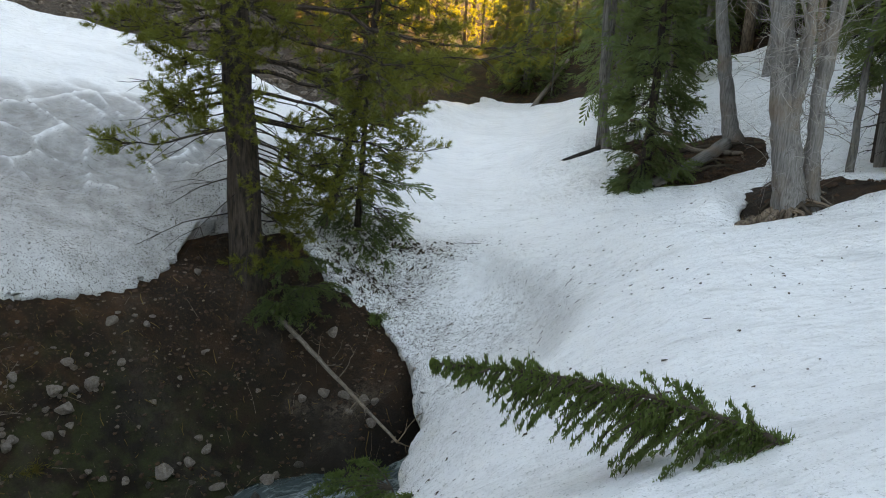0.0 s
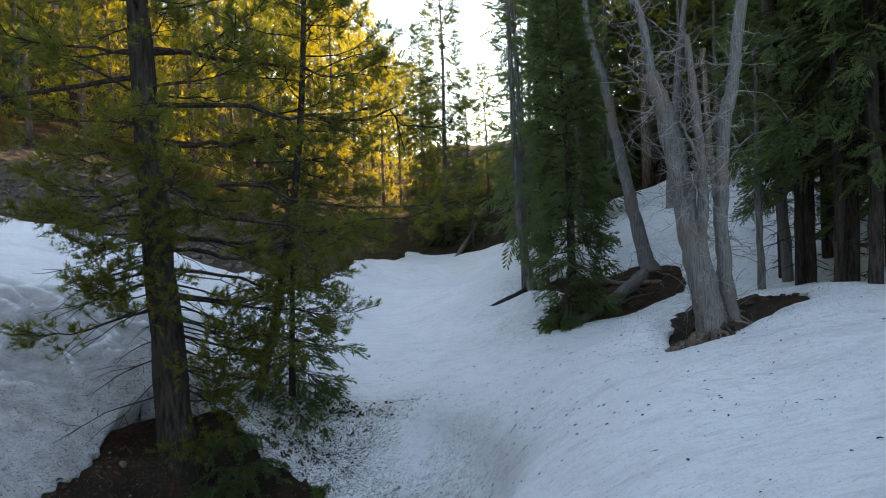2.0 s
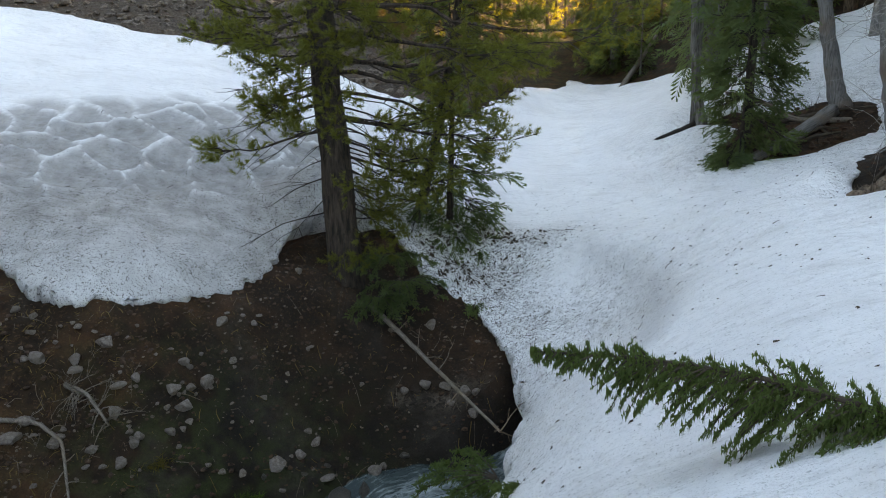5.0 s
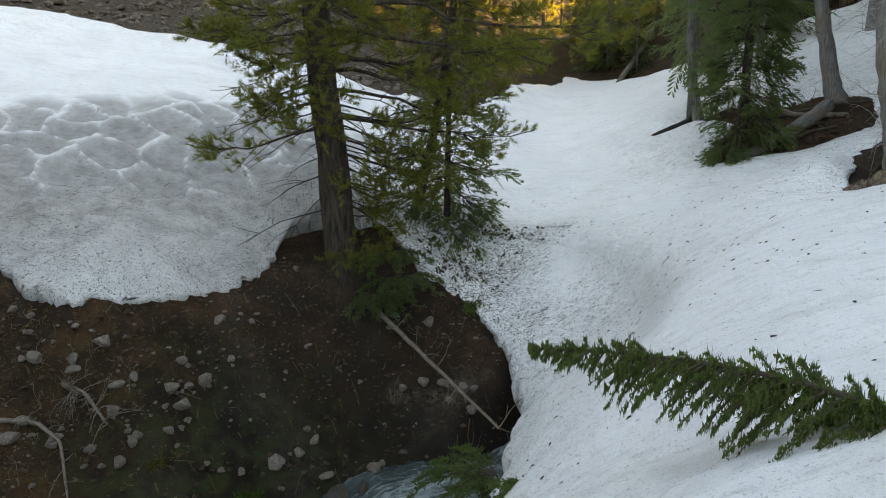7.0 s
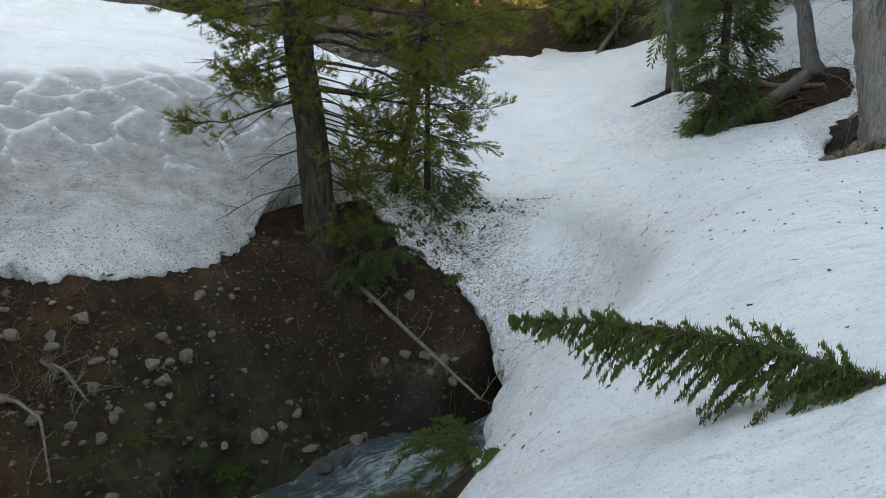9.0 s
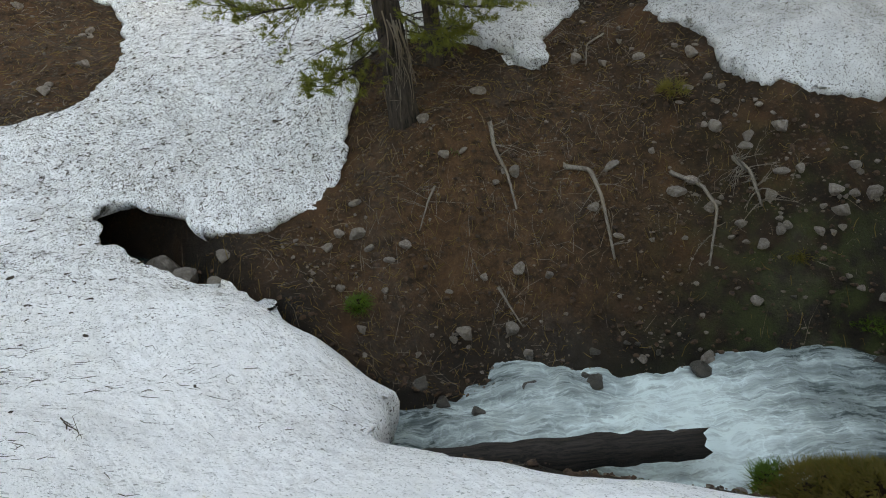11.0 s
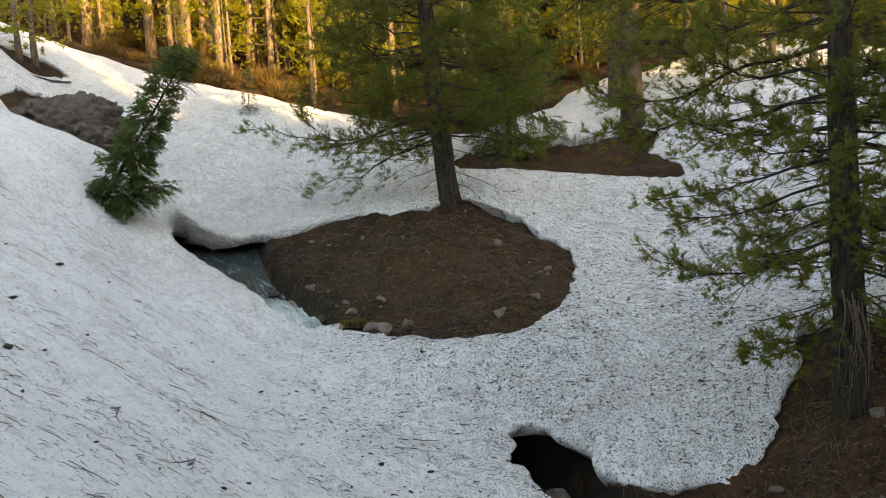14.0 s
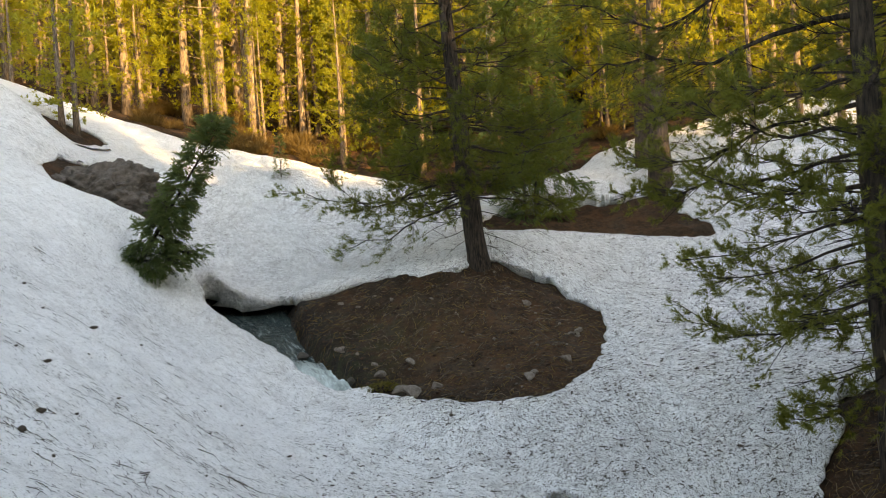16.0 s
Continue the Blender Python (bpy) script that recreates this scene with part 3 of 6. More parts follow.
def build_ground():
    gx, gy = grid_lines(-7, 0.15, 5.0, -420, 420), grid_lines(6, 0.15, 5.0, -420, 420)
    x, y = (v.ravel() for v in np.meshgrid(gx, gy, indexing="ij"))
    s = snow_edge(x, y)
    me = mesh_of("ground", np.stack([x, y, land_height(x, y, s)], 1), grid_faces(len(gx), len(gy)), SOIL)
    slope_gravel = bulge(x, y, [(-15, 27, 7, 1.2), (-8, 25, 5, 0.7), (-9, 33, 5, 0.5), (-1.45, 10.4, 0.35, 0.2)])
    paint(me, "stony", np.clip(slope_gravel + 0.25 * (ripple(x, y, 0.9, 2.2) > 0.45), 0, 1))
    d, level, half = along_stream(x, y)
    # damp near the water, plus painted shade low in the gully and in the pit
    paint(me, "wet", np.clip(1.15 - (d - half) / (1.2 + 1.5 * step((x + 6.0) / 2.5)) + 0.5 * ripple(x, y, 0.7, 3.0) + 0.45 * step(-edge_distance(x, y, TREE_PIT) / 0.4), 0, 1) * (s < 0.6))
    paint(me, "pale", np.clip(bulge(x, y, [(-1.2, 10.55, 0.16, 0.9), (-1.55, 10.45, 0.12, 0.8), (-2.05, 10.42, 0.12, 0.8), (-0.9, 10.7, 0.10, 0.7)]), 0, 1))
    paint(me, "dry", np.clip(bulge(x, y, [(-8.2, 4.6, 2.4, 0.85), (-7.6, 6.6, 1.8, 0.45), (-17.5, 0.8, 3.4, 0.95), (-26.5, 4.5, 3.0, 0.8), (-1.2, 11.0, 0.8, 0.6)]), 0, 1))
    paint(me, "mossy", np.clip(bulge(x, y, [(-4.3, 7.6, 1.5, 1.1), (-3.0, 9.2, 1.0, 0.6), (-2.0, 5.6, 1.2, 0.8), (-17.5, -3.0, 1.6, 0.6), (-19, -1.5, 1.5, 0.3), (-3, 50, 12, 0.6)]), 0, 1))
    return tagged(new("ground", me), "brown bare mountain soil with grit and stones between the snow", "ground", kind="structure")


def build_snow():
    gx, gy = grid_lines(-7, 0.085, 11, -52, 48), grid_lines(9, 0.08, 11, -44, 50)
    nx, ny = len(gx), len(gy)
    x, y = (v.ravel() for v in np.meshgrid(gx, gy, indexing="ij"))
    s = snow_edge(x, y)
    faces = grid_faces(nx, ny)
    faces = faces[(s[faces] > 0).any(1)]
    used = np.unique(faces)
    # the rim's points are drawn onto the edge
    e = 0.02
    for _ in range(3):
        out = used[s[used] < 0]
        dx = (snow_edge(x[out] + e, y[out]) - snow_edge(x[out] - e, y[out])) / (2 * e)
        dy = (snow_edge(x[out], y[out] + e) - snow_edge(x[out], y[out] - e)) / (2 * e)
        w = np.clip(-s[out], 0, 0.5) / np.maximum(dx * dx + dy * dy, 0.4)
        x[out] += dx * w
        y[out] += dy * w
        s[out] = snow_edge(x[out], y[out])
    renum = np.full(len(x), -1)
    renum[used] = np.arange(len(used))
    faces, x, y, s = renum[faces], x[used], y[used], s[used]
    z = snow_height(x, y, np.maximum(s, 0))
    # the rim is thick: it rounds over, and its face leans back under it
    edges = np.concatenate([faces[:, [0, 1]], faces[:, [1, 2]], faces[:, [2, 3]], faces[:, [3, 0]]])
    key = np.sort(edges, 1) @ np.array([len(x), 1])
    _, first, count = np.unique(key, return_index=True, return_counts=True)
    rim = edges[first[count == 1]]
    ring = np.unique(rim)
    gxr = (snow_edge(x[ring] + 0.1, y[ring]) - snow_edge(x[ring] - 0.1, y[ring]))
    gyr = (snow_edge(x[ring], y[ring] + 0.1) - snow_edge(x[ring], y[ring] - 0.1))
    ln = np.hypot(gxr, gyr) + 1e-6
    inx, iny = gxr / ln, gyr / ln
    under = land_height(x[ring], y[ring], s[ring])
    deep = 0.5 - bulge(x[ring], y[ring], [(-10.4, 1.0, 1.5, 0.36)]) + bulge(x[ring], y[ring], [(-3.6, 12.7, 1.3, 0.8), (-20.4, -7.2, 0.9, 0.30), (-21.3, -5.6, 1.0, -0.25), (-2, 3.5, 3, 0.4), (-29.5, 4.6, 2.2, 1.0)])
    foot = np.maximum(under - 0.12, z[ring] - deep * (1 + 0.25 * ripple(x[ring], y[ring], 0.6, 1.2)))
    undercut = bulge(x[ring], y[ring], [(-3.9, 12.3, 0.7, 0.38), (-10.1, 10.0, 0.7, 0.3), (-20.8, -7.0, 0.9, 0.35), (-21.2, 1.3, 0.8, 0.32), (-9.6, 4.0, 0.8, 0.2)])
    verts, quads = [np.stack([x, y, z], 1)], [faces]
    place = np.full(len(x), -1)
    place[ring] = np.arange(len(ring))
    last, count_v = ring, len(x)
    for back, share in ((-0.035, 0.22), (0.0, 0.6), (0.10, 1.0), (0.6, 1.02)):
        zz = z[ring] + (foot - z[ring]) * share
        into = back + undercut * min(1.0, 1.6 * share)
        verts.append(np.stack([x[ring] + inx * into, y[ring] + iny * into, zz], 1))
        now = count_v + np.arange(len(ring))
        count_v += len(ring)
        a, b = place[rim[:, 0]], place[rim[:, 1]]
        quads.append(np.stack([last[b], last[a], now[a], now[b]], 1))
        last = now
    verts = np.concatenate(verts)
    me = mesh_of("snow", verts, np.concatenate(quads), SNOW)
    vx, vy = verts[:, 0], verts[:, 1]
    near_edge = np.exp(-np.maximum(snow_edge(vx, vy), 0) / 0.9)
    thick = bulge(vx, vy, [(-1.6, 12.9, 1.6, 0.9), (-0.2, 11.6, 1.3, 0.6), (-0.2, 13.4, 0.5, 0.5), (0.4, 12.3, 0.6, -0.5), (0.9, 10.2, 1.2, 0.26), (-13, 3.0, 4.5, 1.0), (-18.5, 6, 5, 0.9), (-7.5, 11.0, 3, 0.10), (4.2, 17.5, 2.0, 0.5), (7.5, 22, 4, 0.5), (-25, -4, 6, 0.9), (-23, 8, 5, 0.6), (-17, -8, 4, 0.2), (-29, -9, 5, 0.7), (-30, 9, 5, 0.6), (-24, -14, 4, 0.3), (-7, -3, 4, 0.10)])
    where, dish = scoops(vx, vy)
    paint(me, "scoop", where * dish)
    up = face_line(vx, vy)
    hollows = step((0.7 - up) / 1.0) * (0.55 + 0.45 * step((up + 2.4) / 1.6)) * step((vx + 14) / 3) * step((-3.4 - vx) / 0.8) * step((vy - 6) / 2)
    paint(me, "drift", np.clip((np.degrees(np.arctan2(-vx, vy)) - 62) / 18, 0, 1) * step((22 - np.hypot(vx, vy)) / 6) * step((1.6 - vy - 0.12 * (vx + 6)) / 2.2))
    rim_grey = np.exp(-((edge_distance(vx, vy, BOWL) + 0.1) / 0.28) ** 2) * step((vx - 0.2) / 0.9) * step((vy - 7.0) / 1.2)
    # lower face and bowl rim: dirt and shade painted as one grey
    paint(me, "grime_shade", np.clip(hollows + 0.27 * rim_grey, 0, 1))
    paint(me, "litter", np.clip(0.30 * near_edge + thick + 0.02 + 0.32 * hollows, 0, 1))
    return tagged(new("snow", me), "old grainy snow, dirty with needles and grit, melted back to thick edges", "snow", kind="structure")


def build_water():
    st = np.array(STREAM)
    seg = np.hypot(*np.diff(st[:, :2], axis=0).T)
    at = np.r_[0, np.cumsum(seg)]
    run = np.linspace(0, at[-1], 460)
    # smooth line through the stations
    fit_lines = []
    for k in range(4):
        v = np.interp(run, at, st[:, k])
        pad = np.r_[np.full(12, v[0]), v, np.full(12, v[-1])]
        fit_lines.append(np.convolve(pad, np.hanning(25) / np.hanning(25).sum(), "valid"))
    cx, cy, lv, hw = fit_lines
    tx, ty = np.gradient(cx), np.gradient(cy)
    ln = np.hypot(tx, ty)
    across = np.linspace(-1, 1, 40)
    w = hw[:, None] + 0.9
    x = cx[:, None] + (-ty / ln)[:, None] * across * w
    y = cy[:, None] + (tx / ln)[:, None] * across * w
    r = np.broadcast_to(run[:, None], x.shape)
    rough = 0.35 + 0.38 * step((r - 2.0) / 3) * step((18 - r) / 3) + 0.45 * np.exp(-((r - 11.6) / 2.0) ** 2) + 0.15 * np.exp(-((r - 10.6) / 1.2) ** 2) + 0.85 * np.exp(-((r - 27.0) / 2.6) ** 2)
    # ledges under the rapids lift and drop the surface
    z = lv[:, None] + rough * (0.085 * ripple(r, across * w, 0.5, 1.0) + 0.05 * ripple(x, y, 0.22, 2.0)) + 0.06 * np.sin(r * 2.1) * rough - 0.02 * across ** 2
    me = mesh_of("stream", np.stack([x, y, z], -1).reshape(-1, 3), grid_faces(460, 40), WATER)
    paint(me, "run", r.ravel())
    paint(me, "across", (across * w).ravel())
    paint(me, "foam", np.clip(rough - 0.35 - 0.25 * np.abs(across) + 0.15 * ripple(r, across, 1.2, 4.0), 0, 1).ravel())
    return tagged(new("stream", me), "white foaming mountain stream rushing under the snow", "water", kind="structure")


ground, snow, stream = build_ground(), build_snow(), build_water()


# ---- trees ----
def part(name, me, parent, label=""):
    ob = new(name, me)
    ob.parent = parent
    return tagged(ob, label) if label else ob


def thing(name, m, label, category, group=""):
    ob = new(name)
    ob.empty_display_size = 0.2
    ob.matrix_world = m
    return tagged(ob, label, category, group)


def tube(points, radii, sides=8, twist=0.0, rough=0.0, rng=None):
    """A tapering round rod along points: arrays of places and quads."""
    p, r = np.asarray(points, float), np.asarray(radii, float)
    t = np.gradient(p, axis=0)
    t /= np.linalg.norm(t, axis=1)[:, None] + 1e-9
    ref = np.where(np.abs(t[:, 2:3]) > 0.9, np.array([[1.0, 0, 0]]), np.array([[0, 0, 1.0]]))
    ref = ref[len(ref) // 2][None].repeat(len(p), 0)
    u = np.cross(t, ref)
    u /= np.linalg.norm(u, axis=1)[:, None] + 1e-9
    v = np.cross(t, u)
    a = np.arange(sides) / sides * 2 * np.pi + twist
    wob = 1 + (rough * rng.standard_normal((len(p), sides)) if rough else 0)
    ring = p[:, None] + (u[:, None] * np.cos(a)[None, :, None] + v[:, None] * np.sin(a)[None, :, None]) * (r[:, None] * wob)[:, :, None]
    i = np.arange(len(p) - 1)[:, None] * sides
    j = np.arange(sides)[None]
    k = (j + 1) % sides
    quads = np.stack([i + j, i + k, i + sides + k, i + sides + j], -1).reshape(-1, 4)
    tip = len(p) * sides
    verts = np.concatenate([ring.reshape(-1, 3), p[-1:], p[:1]])
    e = (len(p) - 1) * sides
    caps = np.concatenate([np.stack([e + j[0], e + k[0], np.full(sides, tip), np.full(sides, tip)], 1), np.stack([k[0], j[0], np.full(sides, tip + 1), np.full(sides, tip + 1)], 1)])
    return verts, quads, caps[:, :3]


class Heap:
    """Collects rods and blades into one mesh."""

    def __init__(self):
        self.v, self.f, self.n = [], [], 0

    def rod(self, points, radii, sides=5, **more):
        v, q, c = tube(points, radii, sides, **more)
        self.tris(v, np.concatenate([q[:, [0, 1, 2]], q[:, [0, 2, 3]], c]))

    def tris(self, v, f):
        self.v.append(np.asarray(v, float))
        self.f.append(np.asarray(f) + self.n)
        self.n += len(v)

    def mesh(self, name, material, smooth=True):
        return mesh_of(name, np.concatenate(self.v), np.concatenate(self.f), material, smooth)


def joined(name, wood_heap, leaf_heap, bark, needles):
    """Branches and needles as one crown, with two materials."""
    n = sum(len(f) for f in wood_heap.f)
    wood_heap.tris(np.concatenate(leaf_heap.v), np.concatenate(leaf_heap.f))
    me = wood_heap.mesh(name, bark, False)
    me.materials.append(needles)
    index = np.ones(len(me.polygons), np.int32)
    index[:n] = 0
    me.polygons.foreach_set("material_index", index)
    return me


def frames_of(d, rng, spin=True):
    """For unit directions d: three axes each, the second and third turned at random."""
    ref = np.where(np.abs(d[:, 2:3]) > 0.9, np.array([[1.0, 0, 0]]), np.array([[0, 0, 1.0]]))
    u = np.cross(d, ref)
    u /= np.linalg.norm(u, axis=1)[:, None]
    v = np.cross(u, d)
    if spin:
        a = rng.uniform(0, 2 * np.pi, len(d))[:, None]
        u, v = u * np.cos(a) + v * np.sin(a), v * np.cos(a) - u * np.sin(a)
    return u, v


def tufts(at, d, size, blades, width, open_angle, rng):
    """Bunches of narrow needle blades that fan out round a direction."""
    n = len(at)
    d = d / (np.linalg.norm(d, axis=1)[:, None] + 1e-9)
    u, v = frames_of(d, rng)
    a = (np.arange(blades)[None] / blades + rng.uniform(0, 0.2, (n, blades))) * 2 * np.pi
    o = rng.uniform(0.25, 1.0, (n, blades)) * open_angle
    way = d[:, None] * np.cos(o)[..., None] + (u[:, None] * np.cos(a)[..., None] + v[:, None] * np.sin(a)[..., None]) * np.sin(o)[..., None]
    side = np.cross(way, d[:, None] + 0.3 * u[:, None])
    side /= np.linalg.norm(side, axis=2)[..., None] + 1e-9
    ln = (size * rng.uniform(0.75, 1.2, (n, blades)))[..., None] if np.isscalar(size) else size[:, None, None] * rng.uniform(0.75, 1.2, (n, blades))[..., None]
    base = np.broadcast_to(at[:, None], way.shape) + way * ln * 0.06
    tip = base + way * ln
    verts = np.stack([base + side * width / 2, tip, base - side * width / 2], 2).reshape(-1, 3)
    return verts, np.arange(n * blades * 3).reshape(-1, 3)


def sprays(at, d, size, rows, width, rng, droop=0.25):
    """Flat fir sprays: blades on both sides of a twig, like a feather."""
    n = len(at)
    d = d / (np.linalg.norm(d, axis=1)[:, None] + 1e-9)
    up = np.array([0, 0, 1.0])
    u = np.cross(d, up)
    u /= np.linalg.norm(u, axis=1)[:, None] + 1e-9
    tilt = rng.normal(0, 0.45, (n, 1))
    u = u * np.cos(tilt) + np.cross(d, u) * np.sin(tilt)
    f = (np.arange(rows) + 0.5) / rows
    ln = np.asarray(size).reshape(-1, 1) * np.ones((n, 1))
    sag = -droop * (f ** 2)[None] * ln
    spine = at[:, None] + d[:, None] * (f[None] * ln)[..., None] + up * sag[..., None]
    verts, faces = [], []
    for sgn in (-1, 1):
        reach = (0.55 * ln * (1 - 0.62 * f)[None] * rng.uniform(0.7, 1.2, (n, rows)))[..., None]
        way = u[:, None] * sgn * 0.75 + d[:, None] * 0.62 - up * 0.12
        tip = spine + way * reach + up * rng.normal(0, 0.02, (n, rows, 1))
        a = spine + d[:, None] * width / 2
        b = spine - d[:, None] * width / 2
        m = spine + way * reach * 0.55
        verts.append(np.stack([b, m - d[:, None] * width * 0.6, tip, m + d[:, None] * width * 0.6], 2).reshape(-1, 3))
    k = n * rows
    i = np.arange(2 * k)[:, None] * 4
    return np.concatenate(verts), np.concatenate([i + [0, 1, 2], i + [0, 2, 3]])


def conifer_parts(seed, tall, thick, clear, reach, kind="pine", fine=1.0, bark=PINE_BARK, needles=PINE_SUNLIT, lean=(0.0, 0.0), density=1.0, dead_low=0.0, shape=0.8, bend=0.0, bushy=1.0, blades=15, boughs=(), full_to=99.0):
    """Meshes of one conifer: trunk, branches and foliage. clear: height of the lowest green branch;
    reach: the longest branch; fine: size of the needle bunches; dead_low: height from which bare dead branches start; full_to: height over which twigs are few."""
    rng = np.random.default_rng(seed)
    far = fine > 1.45
    h = np.linspace(0, 1, 9 if far else 26)
    sway = 0.012 * tall * np.stack([np.sin(h * 5 + seed), np.cos(h * 4.2 + seed * 2)], 1) * h[:, None]
    line = np.stack([lean[0] * tall * h + sway[:, 0] - bend * (1 - h) ** 4, lean[1] * tall * h + sway[:, 1], tall * h - 0.25 * (1 - h)], 1)
    radius = thick * ((1 - h) ** 0.8 * 0.92 + 0.02) * (1 + 0.28 * np.exp(-h * tall / 0.35))
    trunk = Heap()
    trunk.rod(line, radius, 7 if far else 14, rough=0.05, rng=rng)
    limbs, at, way, size = Heap(), [], [], []
    z = clear
    gap = (0.42 if kind == "pine" else 0.30) / density

    def spot(zz):
        f = np.clip(zz / tall, 0, 1)
        return np.array([np.interp(f, h, line[:, k]) for k in range(3)]), np.interp(f, h, radius)

    turn = rng.uniform(0, 6.28)

    def bough(z, turn, ln, rise, f):
        """One branch with its twigs; pine twigs end in tufted shoots, fir twigs carry flat sprays."""
        pine = kind == "pine"
        root, rt = spot(z)
        flat = np.array([math.cos(turn), math.sin(turn), 0])
        k = 4 if far else max(6, int(ln * 4))
        s = np.linspace(0, 1, k)
        sag = (-0.36 if pine else -0.46) * ln * s ** 1.5 * (1 - f) + (0.34 if pine else 0.16) * ln * s ** 3
        wig = np.cumsum(rng.normal(0, (0.06 if pine else 0.035) * ln, (k, 3)), 0) * s[:, None] * 0.6
        pts = root + flat * (ln * s)[:, None] + np.array([0, 0, 1]) * (rise * ln * s + sag)[:, None] + wig
        limbs.rod(pts, np.maximum(0.006, min(rt * 0.34, 0.008 + 0.0085 * ln) * (1 - 0.9 * s)), 3 if far else 5)
        twigs = max(3, int(ln * (5.5 / fine ** 0.8 if pine else 11 / fine ** 0.9) * bushy))
        if z > full_to:
            twigs = max(3, twigs // 4)
        g = rng.uniform(0.24 if pine else 0.06, 1.0, twigs) ** 0.8
        base = np.stack([np.interp(g, s, pts[:, c]) for c in range(3)], 1)
        i = np.minimum(k - 2, (g * (k - 1)).astype(int))
        out = pts[i + 1] - pts[i]
        out /= np.linalg.norm(out, axis=1)[:, None] + 1e-9
        side = np.cross(out, [0, 0, 1.0]) * np.where(np.arange(twigs) % 2, 1.0, -1.0)[:, None]
        d = out * rng.uniform(0.4, 1.0, (twigs, 1)) + side * rng.uniform(0.3, 1.0, (twigs, 1))
        d[:, 2] += rng.normal(0.02 if pine else -0.10, 0.30 if pine else 0.25, twigs)
        d /= np.linalg.norm(d, axis=1)[:, None]
        tl = ln * (1.08 - g) * rng.uniform(0.22, 0.5, twigs) + 0.14 * fine
        end = base + d * tl[:, None]
        end[:, 2] -= (0.15 if pine else 0.05) * tl
        if not far:
            for j in np.flatnonzero(tl > 0.22):
                limbs.rod(np.stack([base[j], end[j]]), [0.007, 0.003], 3)
        if pine:
            m = (2 if far else 3) + (tl / (0.30 * fine)).astype(int)
            j = np.repeat(np.arange(twigs), m)
            n = len(j)
            f2 = rng.uniform(0.35, 1.0, n)
            f2[np.r_[0, np.cumsum(m)[:-1]]] = 1.0
            sd = d[j] * 0.8 + rng.normal(0, 0.42, (n, 3)) + np.array([0, 0, 0.38])
            sd /= np.linalg.norm(sd, axis=1)[:, None]
            sl = rng.uniform(0.6, 1.2, n) * 0.15 * fine
            p = base[j] + (end - base)[j] * f2[:, None]
            for share in ((0.35, 1.0) if far else (0.2, 0.6, 1.0)):
                at.append(p + sd * (sl * share)[:, None])
                way.append(sd + rng.normal(0, 0.12, (n, 3)))
                size.append(rng.uniform(0.75, 1.2, n))
            return
        m = np.maximum(1, (tl / (0.20 * fine)).astype(int))
        j = np.repeat(np.arange(twigs), m)
        f2 = (np.concatenate([np.arange(v) for v in m]) + 1) / m[j]
        n = len(j)
        at.append(base[j] + (end - base)[j] * f2[:, None])
        way.append(d[j] + rng.normal(0, 0.25, (n, 3)) + np.array([0, 0, -0.05]))
        size.append(rng.uniform(0.75, 1.25, n))

    while z < tall * 0.985:
        f = (z - clear) / max(tall - clear, 0.1)
        full = reach * (1 - f) ** shape * min(1.0, 0.62 + f * 3.5)
        for b in range(int(rng.integers(3, 6))):
            turn += 2.4 + rng.normal(0, 0.35)
            rise = (0.22 if kind == "pine" else 0.05) + 0.75 * f ** 1.5 + rng.normal(0, 0.12) - 0.25 * (1 - f)
            bough(z + rng.uniform(-0.15, 0.15), turn, max(0.2, full * rng.uniform(0.55, 1.12)), rise, f)
        z += gap * rng.uniform(0.6, 1.4) * (0.55 + 0.6 * (1 - f))
    for bz, bearing, ln, rise in boughs:
        bough(bz, radians(bearing), ln, rise, 0.0)
    if dead_low:
        z = dead_low
        while z < clear + 1.2:
            turn += 2.4
            root, rt = spot(z)
            bare_branch(limbs, root, turn, reach * rng.uniform(0.2, 0.6), rng)
            z += rng.uniform(0.06, 0.18)
    at, way, size = np.concatenate(at), np.concatenate(way), np.concatenate(size)
    leaf = Heap()
    if kind == "pine":
        leaf.tris(*tufts(at, way, size * 0.095 * fine, blades, (0.0075 if not far else 0.030) * fine, 1.05, rng))
    else:
        leaf.tris(*sprays(at, way, size * 0.32 * fine, 5 if far else 7, (0.045 if not far else 0.062) * fine, rng))
    return trunk.mesh("trunk", bark), joined("crown", limbs, leaf, bark, needles)


def bare_branch(heap, root, turn, ln, rng, droop=0.35, forks=3, r=0.014, curl=0.03):
    """A leafless crooked branch with a few finer forks."""
    s = np.linspace(0, 1, 7)
    flat = np.array([math.cos(turn), math.sin(turn), 0])
    pts = root + flat * (ln * s)[:, None] + np.array([0, 0, 1]) * (-droop * ln * s ** 1.5)[:, None] + np.cumsum(rng.normal(0, curl * ln, (7, 3)), 0) * s[:, None]
    heap.rod(pts, r * (1 - 0.85 * s), 4)
    for q in range(forks):
        g = int(rng.integers(2, 6))
        d = pts[g] - pts[g - 1]
        d = d / np.linalg.norm(d) + rng.normal(0, 0.6, 3)
        e = pts[g] + d * ln * rng.uniform(0.12, 0.35)
        heap.rod(np.stack([pts[g], (pts[g] + e) / 2 + rng.normal(0, 0.02, 3), e]), [r * 0.5, r * 0.35, r * 0.15], 3)


def conifer(name, x, y, label, group="", turn=0.0, sink=0.1, **shape):
    t = thing(name, pose(x, y, height_at(x, y) - sink, 0, 0, turn), label, "tree", group)
    for part_name, me in zip(("trunk", "crown"), conifer_parts(**shape)):
        part(part_name, me, t)
    return t


def polar(az, d):
    """A place in plan by bearing, in degrees to the left of straight ahead, and distance."""
    return -d * math.sin(radians(az)), d * math.cos(radians(az))

